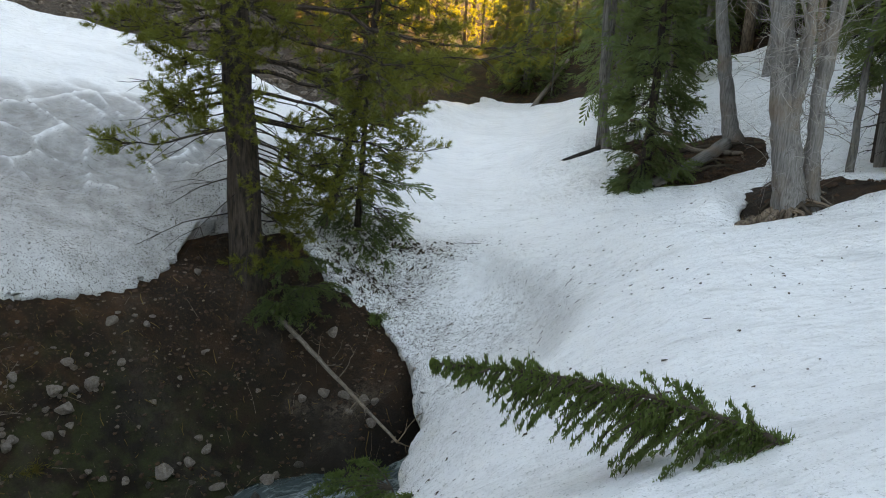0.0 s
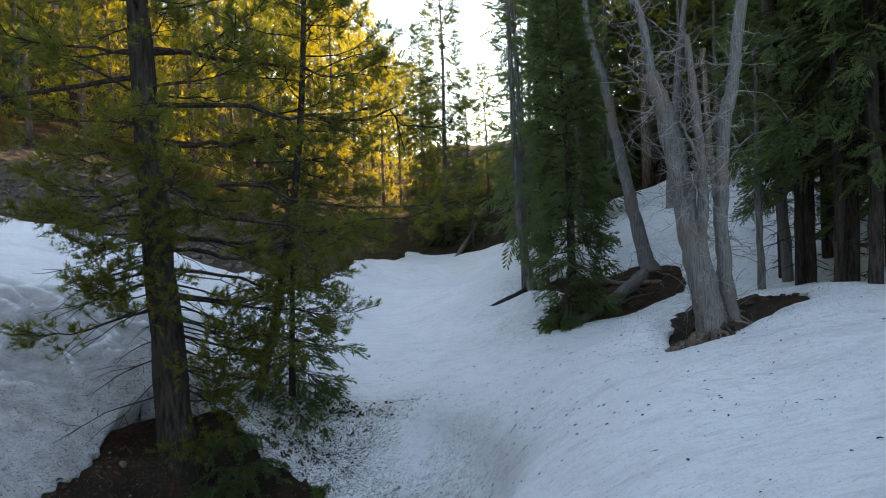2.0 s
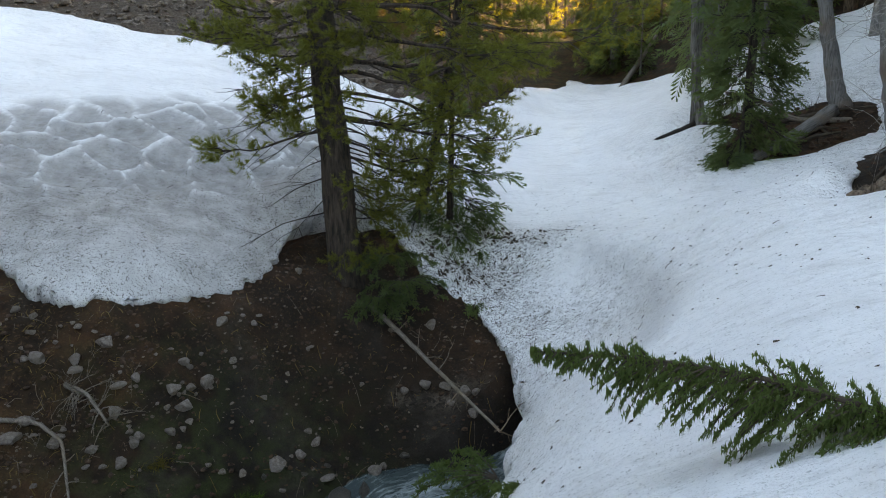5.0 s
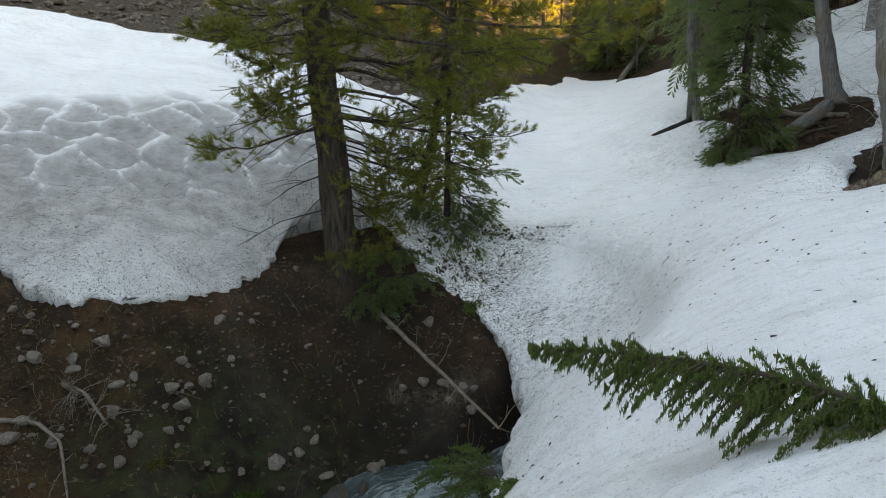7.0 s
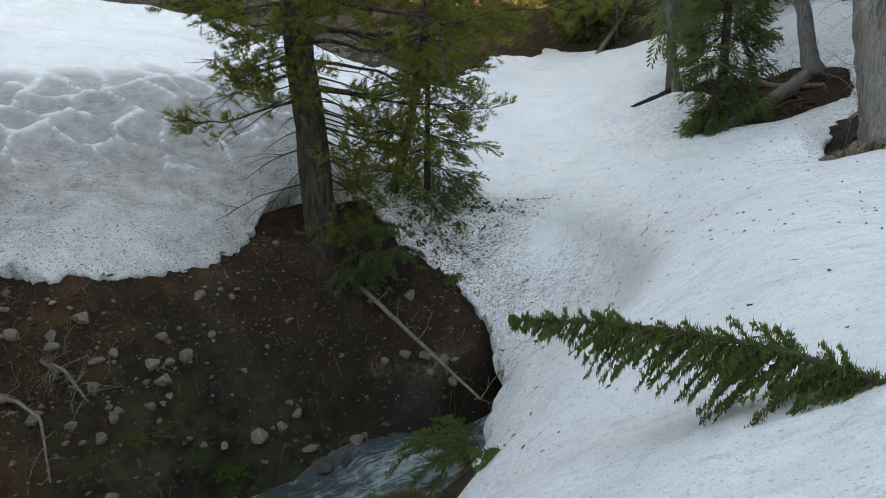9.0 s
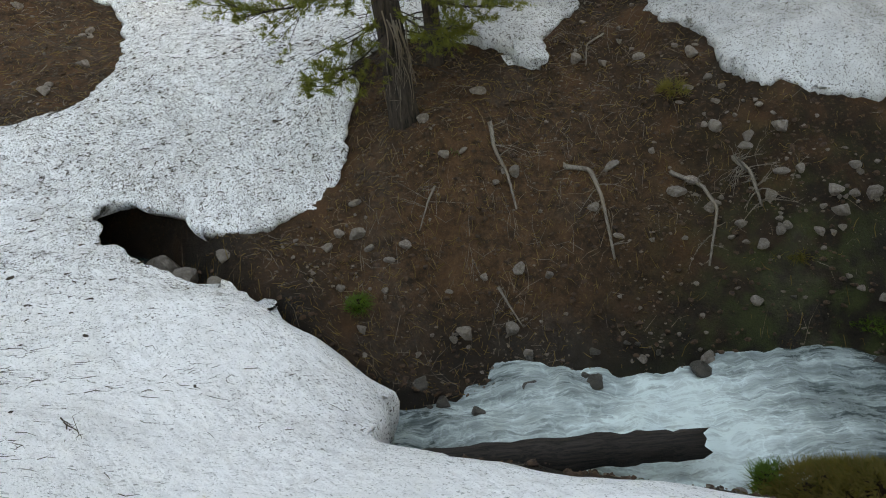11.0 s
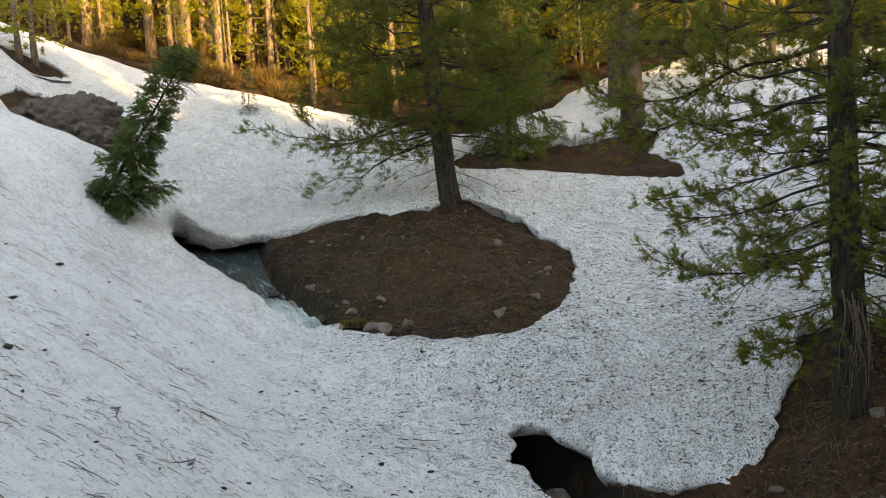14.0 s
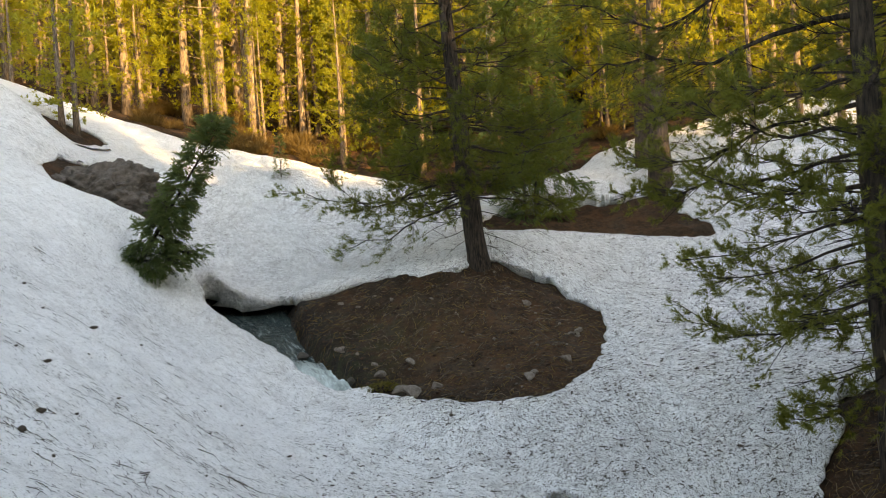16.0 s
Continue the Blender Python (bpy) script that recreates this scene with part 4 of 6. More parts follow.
# single limbs: height on the trunk, bearing, length, rise
PINE_LOW_LIMBS = [
    (1.5, 10, 0.9, -0.25), (1.7, -25, 1.0, -0.3), (1.9, -5, 1.1, -0.25), (2.1, 15, 1.2, -0.2), (2.2, -30, 1.2, -0.2), (2.4, -10, 1.4, -0.2), (2.5, 30, 1.3, -0.15), (2.7, -35, 1.4, -0.15), (2.8, 8, 1.5, -0.15), (3.0, -18, 1.6, -0.1), (3.1, 28, 1.6, -0.1),
    (1.0, -70, 0.9, -0.4), (1.3, -35, 1.0, -0.35), (1.6, -10, 1.2, -0.3), (1.9, 25, 1.4, -0.2), (2.2, -55, 1.1, -0.25), (2.3, 5, 2.4, -0.05), 
    (2.6, -20, 2.0, -0.1), (2.7, 200, 2.3, 0.05), (2.9, -5, 2.8, -0.05), (2.9, 20, 2.0, 0.0),
]
PINE_HIGH_LIMBS = [
    (3.1, 175, 0.9, -0.1), (3.2, -120, 1.2, -0.1), (3.3, 240, 1.4, -0.05), (3.5, 160, 1.1, -0.05), (3.7, -95, 1.3, -0.1), (3.8, 215, 1.2, 0.0), (3.9, 180, 1.2, 0.0), (4.0, -60, 1.5, -0.05), (4.2, 250, 1.5, 0.0), (4.4, -100, 1.5, 0.0),
    (4.5, 200, 1.5, 0.05), (4.7, -45, 2.2, 0.0), (4.9, 230, 1.4, 0.05), (5.0, -110, 1.5, 0.0), (5.5, 210, 1.8, 0.1), (5.6, -85, 1.7, 0.0),
    (3.0, 225, 1.0, -0.1), (3.1, -85, 1.4, -0.1), (3.3, 15, 3.2, 0.0), (3.4, -115, 1.5, -0.1), (3.4, 195, 1.2, -0.05), (3.6, -10, 3.6, 0.0), (3.6, -70, 1.6, -0.1), (3.8, 25, 3.9, 0.0), (4.1, -80, 1.8, -0.05),
    (4.2, -25, 3.8, 0.0), (4.6, -65, 2.0, 0.0), (4.6, 10, 4.6, 0.05), (5.2, -75, 2.2, 0.0), (5.2, 35, 4.4, 0.1), (5.8, -5, 4.8, 0.1), (6.2, 190, 4.4, 0.05), (6.6, 20, 4.6, 0.1), (7.4, 0, 4.4, 0.15),
    (8.2, 30, 4.2, 0.15),
]
SHAGGY_LOW_LIMBS = [
    (1.5, -90, 1.3, -0.3), (1.7, 90, 1.4, -0.25), (1.7, -60, 1.5, -0.2), (1.9, 300, 1.2, -0.2), (2.1, -10, 1.8, -0.1), (2.2, 80, 1.9, -0.15), (2.4, 240, 2.5, -0.05), (2.5, 40, 2.2, -0.1), (2.8, 100, 2.2, -0.1),
    (2.9, 280, 1.7, -0.1), (3.0, 20, 2.2, -0.05), (3.3, 235, 2.2, -0.05), (3.3, 70, 2.6, 0.0),
]
SHAGGY_HIGH_LIMBS = [
    (3.6, 265, 2.2, -0.05), (3.8, 95, 2.8, 0.0), (4.0, 290, 2.2, 0.0), (4.4, 230, 3.1, 0.0), (4.4, 75, 3.0, 0.05), (4.7, 275, 2.6, 0.0), (5.0, 250, 3.4, 0.0), (5.3, 300, 2.6, 0.05), (5.6, 220, 3.8, 0.05),
    (6.1, 240, 4.3, 0.08), (7.0, 235, 4.4, 0.1), (7.6, 255, 4.2, 0.1), (8.4, 235, 4.0, 0.1),
]
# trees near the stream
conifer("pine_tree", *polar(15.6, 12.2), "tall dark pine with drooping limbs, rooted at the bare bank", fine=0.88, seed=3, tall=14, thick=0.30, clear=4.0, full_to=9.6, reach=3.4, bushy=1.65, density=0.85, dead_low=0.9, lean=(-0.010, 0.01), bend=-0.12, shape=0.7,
        needles=PINE_SHADED,
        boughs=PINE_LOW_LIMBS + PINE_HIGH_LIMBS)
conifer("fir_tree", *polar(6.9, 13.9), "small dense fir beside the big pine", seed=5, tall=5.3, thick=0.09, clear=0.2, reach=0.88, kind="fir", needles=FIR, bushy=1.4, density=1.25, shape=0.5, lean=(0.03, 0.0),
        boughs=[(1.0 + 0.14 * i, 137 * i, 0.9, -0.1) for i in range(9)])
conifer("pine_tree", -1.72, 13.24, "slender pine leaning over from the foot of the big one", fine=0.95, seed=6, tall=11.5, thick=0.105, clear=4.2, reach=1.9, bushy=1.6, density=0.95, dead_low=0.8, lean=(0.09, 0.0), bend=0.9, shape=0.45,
        needles=PINE_SHADED, full_to=9.8, blades=13)
conifer("pine_tree", -10.0, 9.62, "stout dark pine in a melted notch of the snow bank", fine=1.0, seed=10, tall=14, thick=0.34, clear=3.6, reach=2.6, bushy=0.9, density=0.7, dead_low=2.0, shape=0.5, needles=PINE_SHADED, full_to=6.5)
conifer("pine_tree", *polar(61.6, 10.9), "shaggy pine with hanging dead twigs over the bare bank", fine=0.85, seed=8, tall=13, thick=0.23, full_to=8.5, clear=2.3, reach=2.2, bushy=2.2, density=0.95, dead_low=0.7, shape=0.55, needles=PINE_SHADED, lean=(-0.02, -0.035),
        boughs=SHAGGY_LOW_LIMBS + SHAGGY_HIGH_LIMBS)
conifer("pine_tree", *polar(58.7, 12.3), "slimmer second pine beside the shaggy one", seed=9, tall=12, thick=0.15, full_to=8.5, clear=1.9, reach=2.4, bushy=1.9, density=0.9, dead_low=0.6, shape=0.5, needles=PINE_SHADED, lean=(-0.01, -0.02))
conifer("pine_tree", *polar(89.3, 21.2), "broad pine on the bare mound in the snow", seed=11, tall=15, thick=0.33, clear=2.4, reach=3.8, fine=1.4, full_to=11.5, bushy=2.0, density=1.15, blades=10, lean=(-0.02, -0.078), dead_low=0.9, shape=0.5, needles=PINE_HALF_LIT,
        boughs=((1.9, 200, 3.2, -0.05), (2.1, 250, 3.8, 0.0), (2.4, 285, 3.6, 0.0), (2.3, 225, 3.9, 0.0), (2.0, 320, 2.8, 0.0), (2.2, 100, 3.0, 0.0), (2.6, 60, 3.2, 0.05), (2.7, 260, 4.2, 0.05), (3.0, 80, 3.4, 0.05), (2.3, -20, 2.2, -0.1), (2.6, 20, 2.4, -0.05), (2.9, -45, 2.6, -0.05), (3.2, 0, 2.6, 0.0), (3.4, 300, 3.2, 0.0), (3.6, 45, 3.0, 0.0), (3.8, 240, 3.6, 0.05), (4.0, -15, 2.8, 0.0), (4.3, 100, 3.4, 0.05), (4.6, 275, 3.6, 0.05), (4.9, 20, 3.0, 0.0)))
conifer("fir_tree", *polar(84.6, 27.6), "sunlit young fir at the edge of the snow hollow", seed=15, tall=9, thick=0.12, clear=1.0, reach=1.9, kind="fir", needles=FRESH, bushy=1.2, fine=1.3, density=1.0, shape=0.6)
conifer("fir_tree", *polar(-14.9, 17.2), "narrow dense dark fir at the log pit", seed=13, tall=7.8, thick=0.12, clear=0.05, reach=0.95, kind="fir", needles=FIR, bushy=2.0, density=1.45, shape=0.42)

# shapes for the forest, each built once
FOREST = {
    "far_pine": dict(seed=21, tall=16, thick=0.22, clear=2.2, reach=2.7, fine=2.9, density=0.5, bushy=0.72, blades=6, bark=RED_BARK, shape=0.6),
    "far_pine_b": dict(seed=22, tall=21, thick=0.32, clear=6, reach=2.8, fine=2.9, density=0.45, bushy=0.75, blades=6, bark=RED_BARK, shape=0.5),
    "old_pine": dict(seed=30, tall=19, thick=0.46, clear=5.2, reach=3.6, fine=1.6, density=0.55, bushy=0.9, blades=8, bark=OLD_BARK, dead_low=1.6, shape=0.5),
    "far_fir": dict(seed=23, tall=17, thick=0.2, clear=1.2, reach=2.1, kind="fir", needles=FIR, fine=2.3, density=0.42, bushy=0.75, bark=GREY_BARK, shape=0.65),
    "far_fir_b": dict(seed=24, tall=11, thick=0.15, clear=0.5, reach=1.9, kind="fir", needles=FIR, fine=1.7, density=0.6, bushy=0.9, bark=GREY_BARK, shape=0.7),
    "spruce": dict(seed=29, tall=17, thick=0.2, clear=0.8, reach=2.3, kind="fir", needles=FIR, fine=1.6, density=0.85, bushy=1.15, bark=GREY_BARK, shape=0.75),
    "slim": dict(seed=25, tall=18, thick=0.15, clear=3, reach=1.4, kind="fir", needles=FIR, fine=1.9, density=0.5, bushy=0.8, bark=GREY_BARK),
    "edge_fir": dict(seed=28, tall=13, thick=0.15, clear=3.5, reach=1.9, kind="fir", needles=FIR, fine=1.2, density=0.7, bushy=0.95, bark=PINE_BARK, shape=0.6, dead_low=0.8),
    "remote_pine": dict(seed=26, tall=17, thick=0.24, clear=3.0, reach=2.9, fine=4.8, density=0.28, bushy=0.7, blades=5, bark=RED_BARK, shape=0.6),
    "remote_fir": dict(seed=27, tall=17, thick=0.2, clear=1.2, reach=2.3, kind="fir", needles=FIR, fine=6.2, density=0.24, bushy=0.5, bark=GREY_BARK, shape=0.65),
}
first_of = {}


def plant(shape, x, y, label, group, size=1.0, turn=0.0, sink=0.15):
    m = pose(x, y, height_at(x, y) - sink, 0, 0, turn) @ Matrix.Diagonal((size, size, size, 1))
    name = "pine_tree" if "pine" in shape else "fir_tree"
    if shape not in first_of:
        t = thing(name, m, label, "tree", group)
        for part_name, me in zip(("trunk", "crown"), conifer_parts(**FOREST[shape])):
            part(part_name, me, t)
        first_of[shape] = t
        return t
    t = copy_thing(first_of[shape], Matrix())
    t.matrix_basis = m
    return tagged(t, label, "tree", group)


wood = random.Random(7)
# oversized trees added to break up the sun; those past -37 are unseen
TALL_SUN_BLOCKERS = [("far_fir", -27.5, 46, 1.7), ("far_fir", -30.5, 41, 1.65), ("far_fir", -33.5, 47, 1.8), ("far_fir", -36.5, 38, 1.6), ("remote_fir", -39.5, 45, 1.75), ("remote_fir", -43, 36, 1.6), ("remote_fir", -46.5, 43, 1.7), ("remote_fir", -50, 38, 1.6), ("remote_fir", -55, 42, 1.7)]
# single trees that stand out: shape, bearing, distance, size
GULLY_TREES = [
    ("spruce", -5.7, 47, 1.05), ("spruce", -8.9, 52, 0.55), ("far_pine", -1.5, 66, 0.85), ("far_pine", -0.2, 70, 0.95), ("far_pine", 1.2, 62, 1.0), ("far_pine", -3.0, 72, 0.7), ("far_pine", -4.0, 68, 0.6), ("far_pine", 0.4, 76, 1.1), ("far_pine", 1.9, 66, 1.0), ("far_pine", 3.4, 63, 1.1), ("far_pine", 5.0, 60, 1.1), ("far_pine", 6.2, 66, 1.1), ("far_pine", -0.9, 60, 0.75), ("far_pine", 4.4, 72, 1.2), ("spruce", -4.0, 54, 0.8), ("far_fir", -7.4, 58, 0.6),
    ("far_pine", 2.6, 58, 1.05), ("far_pine", 4.2, 52, 0.8), ("far_pine", -4.6, 54, 0.6), ("far_fir_b", -5.2, 50, 0.6), ("far_fir_b", -7.6, 44, 0.45), ("far_fir_b", 0.6, 54, 0.5), ("far_pine", -2.2, 57, 0.55), ("far_pine", 6.4, 44, 0.8),
]
SHADED_TREES = [
    ("far_fir", -13.4, 53, 0.9), ("slim", -11.3, 30, 0.8), ("spruce", -15.8, 45, 1.15), ("spruce", -17.4, 47, 1.15), ("slim", -11.4, 22, 0.75), ("slim", -12.8, 25, 0.95), ("slim", -12.3, 33, 0.9), ("far_fir_b", -17.5, 33, 0.8),
    ("slim", -11.7, 40, 0.8), ("slim", -14.2, 36, 0.8), ("slim", -15.8, 31, 0.95), ("edge_fir", -31.4, 16.8, 1.0), ("edge_fir", -34.0, 15.8, 1.1), ("edge_fir", -36.5, 15.0, 1.0), ("edge_fir", -32.6, 19, 1.1), ("edge_fir", -33.0, 22, 1.2),
    ("edge_fir", -37.5, 18, 1.1), ("edge_fir", -29.8, 18.0, 0.9), ("far_fir", -30.0, 33, 1.0), ("far_fir", -24.5, 42, 1.0), ("far_pine_b", -20.8, 40, 0.9), ("far_fir_b", -27.5, 39, 1.1), ("slim", -25.8, 37, 1.0), ("slim", -23.2, 38, 1.0),
]
SUNLIT_TREES = [
    ("old_pine", 75.4, 30, 1.0), ("old_pine", 76.6, 32.6, 0.75), ("far_fir_b", 85.5, 28.2, 0.5), ("far_pine", 118.2, 31.5, 0.55), ("far_pine", 117.3, 32.3, 0.6), ("far_fir_b", 103.7, 29.8, 0.22), ("far_pine", 63, 38, 0.8), ("far_pine", 65, 41, 0.9),
    ("far_pine", 67, 38.5, 0.8), ("far_pine", 69, 41, 0.8), ("far_pine", 71, 39, 0.7), ("far_pine", 58, 38, 0.6), ("far_pine", 66.0, 33, 0.75), ("far_pine", 69.0, 31, 0.65), ("far_pine", 71.5, 35, 0.75), ("far_pine", 63.5, 31, 0.75), ("far_pine", 67.5, 36, 0.8), ("far_pine", 73, 38, 0.6), ("far_fir_b", 87.5, 34, 0.8), ("far_pine", 93, 36, 0.8), ("far_pine", 99, 36.5, 0.6),
    ("far_pine_b", 105.3, 40, 1.0), ("far_pine_b", 107.6, 41, 0.95), ("far_pine_b", 110.0, 42, 0.9), ("far_pine_b", 103.2, 43, 1.0), ("far_pine_b", 106.3, 44, 1.0),
]
for i in range(44):  # young trees along the forest's edge
    SUNLIT_TREES.append(("far_pine", wood.uniform(94, 127) if i < 22 else wood.uniform(12, 40) if i < 32 else wood.uniform(60, 88), wood.uniform(38, 46), wood.uniform(0.28, 0.55)))
for shape, az, d, size in GULLY_TREES + SHADED_TREES + SUNLIT_TREES + TALL_SUN_BLOCKERS:
    x, y = polar(az, d)
    plant(shape, x, y, "forest conifer standing over the snow", "trees of the forest", size, wood.uniform(0, 360))
# the forest: bearing from and to, nearest and farthest, how many, shapes
# bearings from -37 to -80 are out of view, filled to keep sun off the snow
for a0, a1, d0, d1, count, shapes in (
    (7, 40, 37, 60, 40, ("far_pine", "far_pine", "far_pine_b", "far_fir")), (40, 58, 42, 60, 6, ("far_pine", "far_pine_b")), (58, 72, 40, 58, 13, ("far_pine", "far_pine_b", "far_pine")),
    (72, 96, 39, 60, 44, ("far_pine", "far_pine", "far_pine", "far_fir_b")), (72, 128, 62, 100, 20, ("far_pine",)), (94, 128, 40, 60, 66, ("far_pine_b", "far_pine", "far_pine", "far_pine", "far_pine")),
    (-12, -24, 50, 70, 7, ("far_fir", "far_fir")), (-18, -31, 40, 60, 22, ("far_fir", "slim", "far_fir")), (-31, -46, 24, 50, 24, ("far_fir", "slim", "far_fir_b", "far_fir")), (-26, -50, 50, 80, 18, ("far_fir", "far_pine_b")), (-40, -80, 18, 50, 58, ("far_fir", "far_fir")),
    (-3.5, 11, 82, 130, 24, ("far_pine", "far_fir")), (-31, -45, 27, 44, 12, ("far_fir",)), (128, 260, 20, 55, 9, ("far_pine", "far_fir")), 
):
    for i in range(count):
        az = a0 + (a1 - a0) * (i + wood.random()) / count
        d = math.sqrt(wood.uniform(d0 ** 2, d1 ** 2))
        x, y = polar(az, d)
        shape = wood.choice(shapes)
        if d > 51 or az > 128 or az < -39:
            shape = "remote_pine" if "pine" in shape else "remote_fir"
        # past -31 the trees are enlarged to block the low sun
        plant(shape, x, y, "forest conifer on the slope", "trees of the forest", wood.uniform(0.75, 1.2) * (1.3 if az < -31 else 1.0), wood.uniform(0, 360))


# ---- things on the snow and the bank ----
def heap_thing(name, heap, material, label, category, group="", at=(0, 0, 0), kind="", smooth=True):
    """A single-mesh thing whose origin lies at its base."""
    heap.v = [v - np.array(at) for v in heap.v]
    ob = new(name, heap.mesh(name, material, smooth))
    ob.location = at
    return tagged(ob, label, category, group, kind)


def crooked(points, r0, r1, rng, sides=7, amount=0.02, per=5):
    """A bent rod through a few places, with small crooks added."""
    p = np.asarray(points, float)
    f = np.linspace(0, len(p) - 1, (len(p) - 1) * per + 1)
    q = np.stack([np.interp(f, np.arange(len(p)), p[:, k]) for k in range(3)], 1)
    for _ in range(2):
        q[1:-1] = (q[:-2] + 2 * q[1:-1] + q[2:]) / 4
    q[1:-1] += rng.normal(0, amount, (len(q) - 2, 3))
    return q, np.linspace(r0, r1, len(q))


def lay(points, lift=0.03):
    """Places in plan, raised onto the surface there."""
    return [(x, y, top_at(x, y) + lift) for x, y in points]


def fallen_sapling():
    """A living young hemlock that the snow has pressed flat."""
    rng = np.random.default_rng(31)
    base, tip = np.array([1.86, 3.5, 4.12]), np.array([-0.05, 4.75, 4.03])
    s = np.linspace(0, 1, 22)
    line = base + (tip - base) * s[:, None] + np.array([0, 0, 1]) * (0.12 * np.sin(np.pi * s ** 0.8) - 0.04 * s)[:, None]
    t = thing("hemlock_sapling", Matrix.Translation(base), "green young hemlock bent flat over the snow, branches hanging", "sapling")
    trunk, twigs, at, way, size = Heap(), Heap(), [], [], []
    trunk.rod(line - base, 0.019 * (1 - s) + 0.003, 7)
    along = (tip - base) / np.linalg.norm(tip - base)
    side = np.cross(along, [0, 0, 1.0])
    for i in range(185):
        g = rng.uniform(0.02, 1.0) ** 1.15
        root = np.array([np.interp(g, s, line[:, c]) for c in range(3)]) - base
        ln = (0.56 * (1 - g) ** 0.75 * min(1, 0.45 + g * 2.4) + 0.03) * rng.uniform(0.6, 1.15)
        up = rng.random() < 0.16
        d = along * rng.uniform(0.35, 0.9) + side * rng.choice([-1, 1]) * rng.uniform(0.2, 0.9) + np.array([0, 0, rng.uniform(0.3, 0.9) if up else rng.uniform(-1.0, -0.25)])
        d /= np.linalg.norm(d)
        if up:
            ln *= 0.42
        k = np.linspace(0, 1, 6)
        pts = root + d * (ln * k)[:, None] + np.array([0, 0, -0.22 * ln]) * (k ** 2)[:, None] * (0 if up else 1)
        twigs.rod(pts, 0.006 * (1 - k) + 0.002, 4)
        for q in range(int(5 + ln * 70)):
            f = rng.uniform(0.08, 1.0)
            p = np.array([np.interp(f, k, pts[:, c]) for c in range(3)])
            w = d * 0.8 + np.cross(d, [0, 0, 1.0]) * rng.choice([-1, 1]) * rng.uniform(0.3, 0.9) + rng.normal(0, 0.2, 3)
            at.append(p)
            way.append(w)
            size.append(0.045 * rng.uniform(0.6, 1.3) * (1.2 - 0.5 * f) * (1.1 - 0.5 * g))
    for i in range(300):
        g = rng.uniform(0.0, 1.0) ** 1.5
        at.append(np.array([np.interp(g, s, line[:, c]) for c in range(3)]) - base)
        way.append(along * 0.8 + rng.normal(0, 0.55, 3) + np.array([0, 0, 0.15]))
        size.append(0.085 * rng.uniform(0.6, 1.3) * (1.1 - 0.85 * g))
    leaf = Heap()
    leaf.tris(*sprays(np.array(at), np.array(way), np.array(size), 4, 0.010, rng, 0.3))
    part("trunk", trunk.mesh("trunk", TWIG), t)
    part("crown", joined("crown", twigs, leaf, TWIG, FRESH), t)


def leaning_fir(x, y, lean_to, tall, reach, seed, label, needles=FIR):
    """A small fir pushed over by the snow, leaning in one direction."""
    parts = conifer_parts(seed=seed, tall=tall, thick=0.06, clear=0.1, reach=reach, kind="fir", needles=needles, fine=0.85, bushy=2.7, density=3.0, lean=lean_to, shape=1.1, boughs=((0.35, 95, 1.5, 0.35), (0.25, 75, 1.2, 0.3), (0.2, 200, 0.8, 0.2)))
    t = thing("fir_sapling", Matrix.Translation((x, y, top_at(x, y) - 0.1)), label, "sapling")
    for n, me in zip(("trunk", "crown"), parts):
        part(n, me, t)
    return t


def green_sprig(x, y, z, seed, bearings, reach, label, needles=FRESH):
    """A low green bough sticking out of the bank or the snow."""
    rng = np.random.default_rng(seed)
    t = thing("hemlock_bough", Matrix.Translation((x, y, z)), label, "branch")
    wood_heap, leaf, at, way, size = Heap(), Heap(), [], [], []
    for b in bearings:
        a = radians(b)
        ln = reach * rng.uniform(0.7, 1.1)
        k = np.linspace(0, 1, 7)
        pts = np.array([math.cos(a), math.sin(a), 0]) * (ln * k)[:, None] + np.array([0, 0, 1]) * (0.35 * ln * k - 0.55 * ln * k ** 2)[:, None] + rng.normal(0, 0.015, (7, 3)) * k[:, None]
        wood_heap.rod(pts, 0.012 * (1 - k) + 0.003, 4)
        for q in range(int(ln * 60)):
            f = rng.uniform(0.15, 1)
            p = np.array([np.interp(f, k, pts[:, c]) for c in range(3)])
            o = np.array([math.cos(a), math.sin(a), -0.15])
            at.append(p)
            way.append(o * 0.7 + np.cross(o, [0, 0, 1.0]) * rng.choice([-1, 1]) * rng.uniform(0.3, 1) + rng.normal(0, 0.25, 3))
            size.append(0.16 * rng.uniform(0.6, 1.3) * (1.2 - 0.6 * f))
    leaf.tris(*sprays(np.array(at), np.array(way), np.array(size), 5, 0.02, rng, 0.3))
    part("foliage", joined("foliage", wood_heap, leaf, TWIG, needles), t)


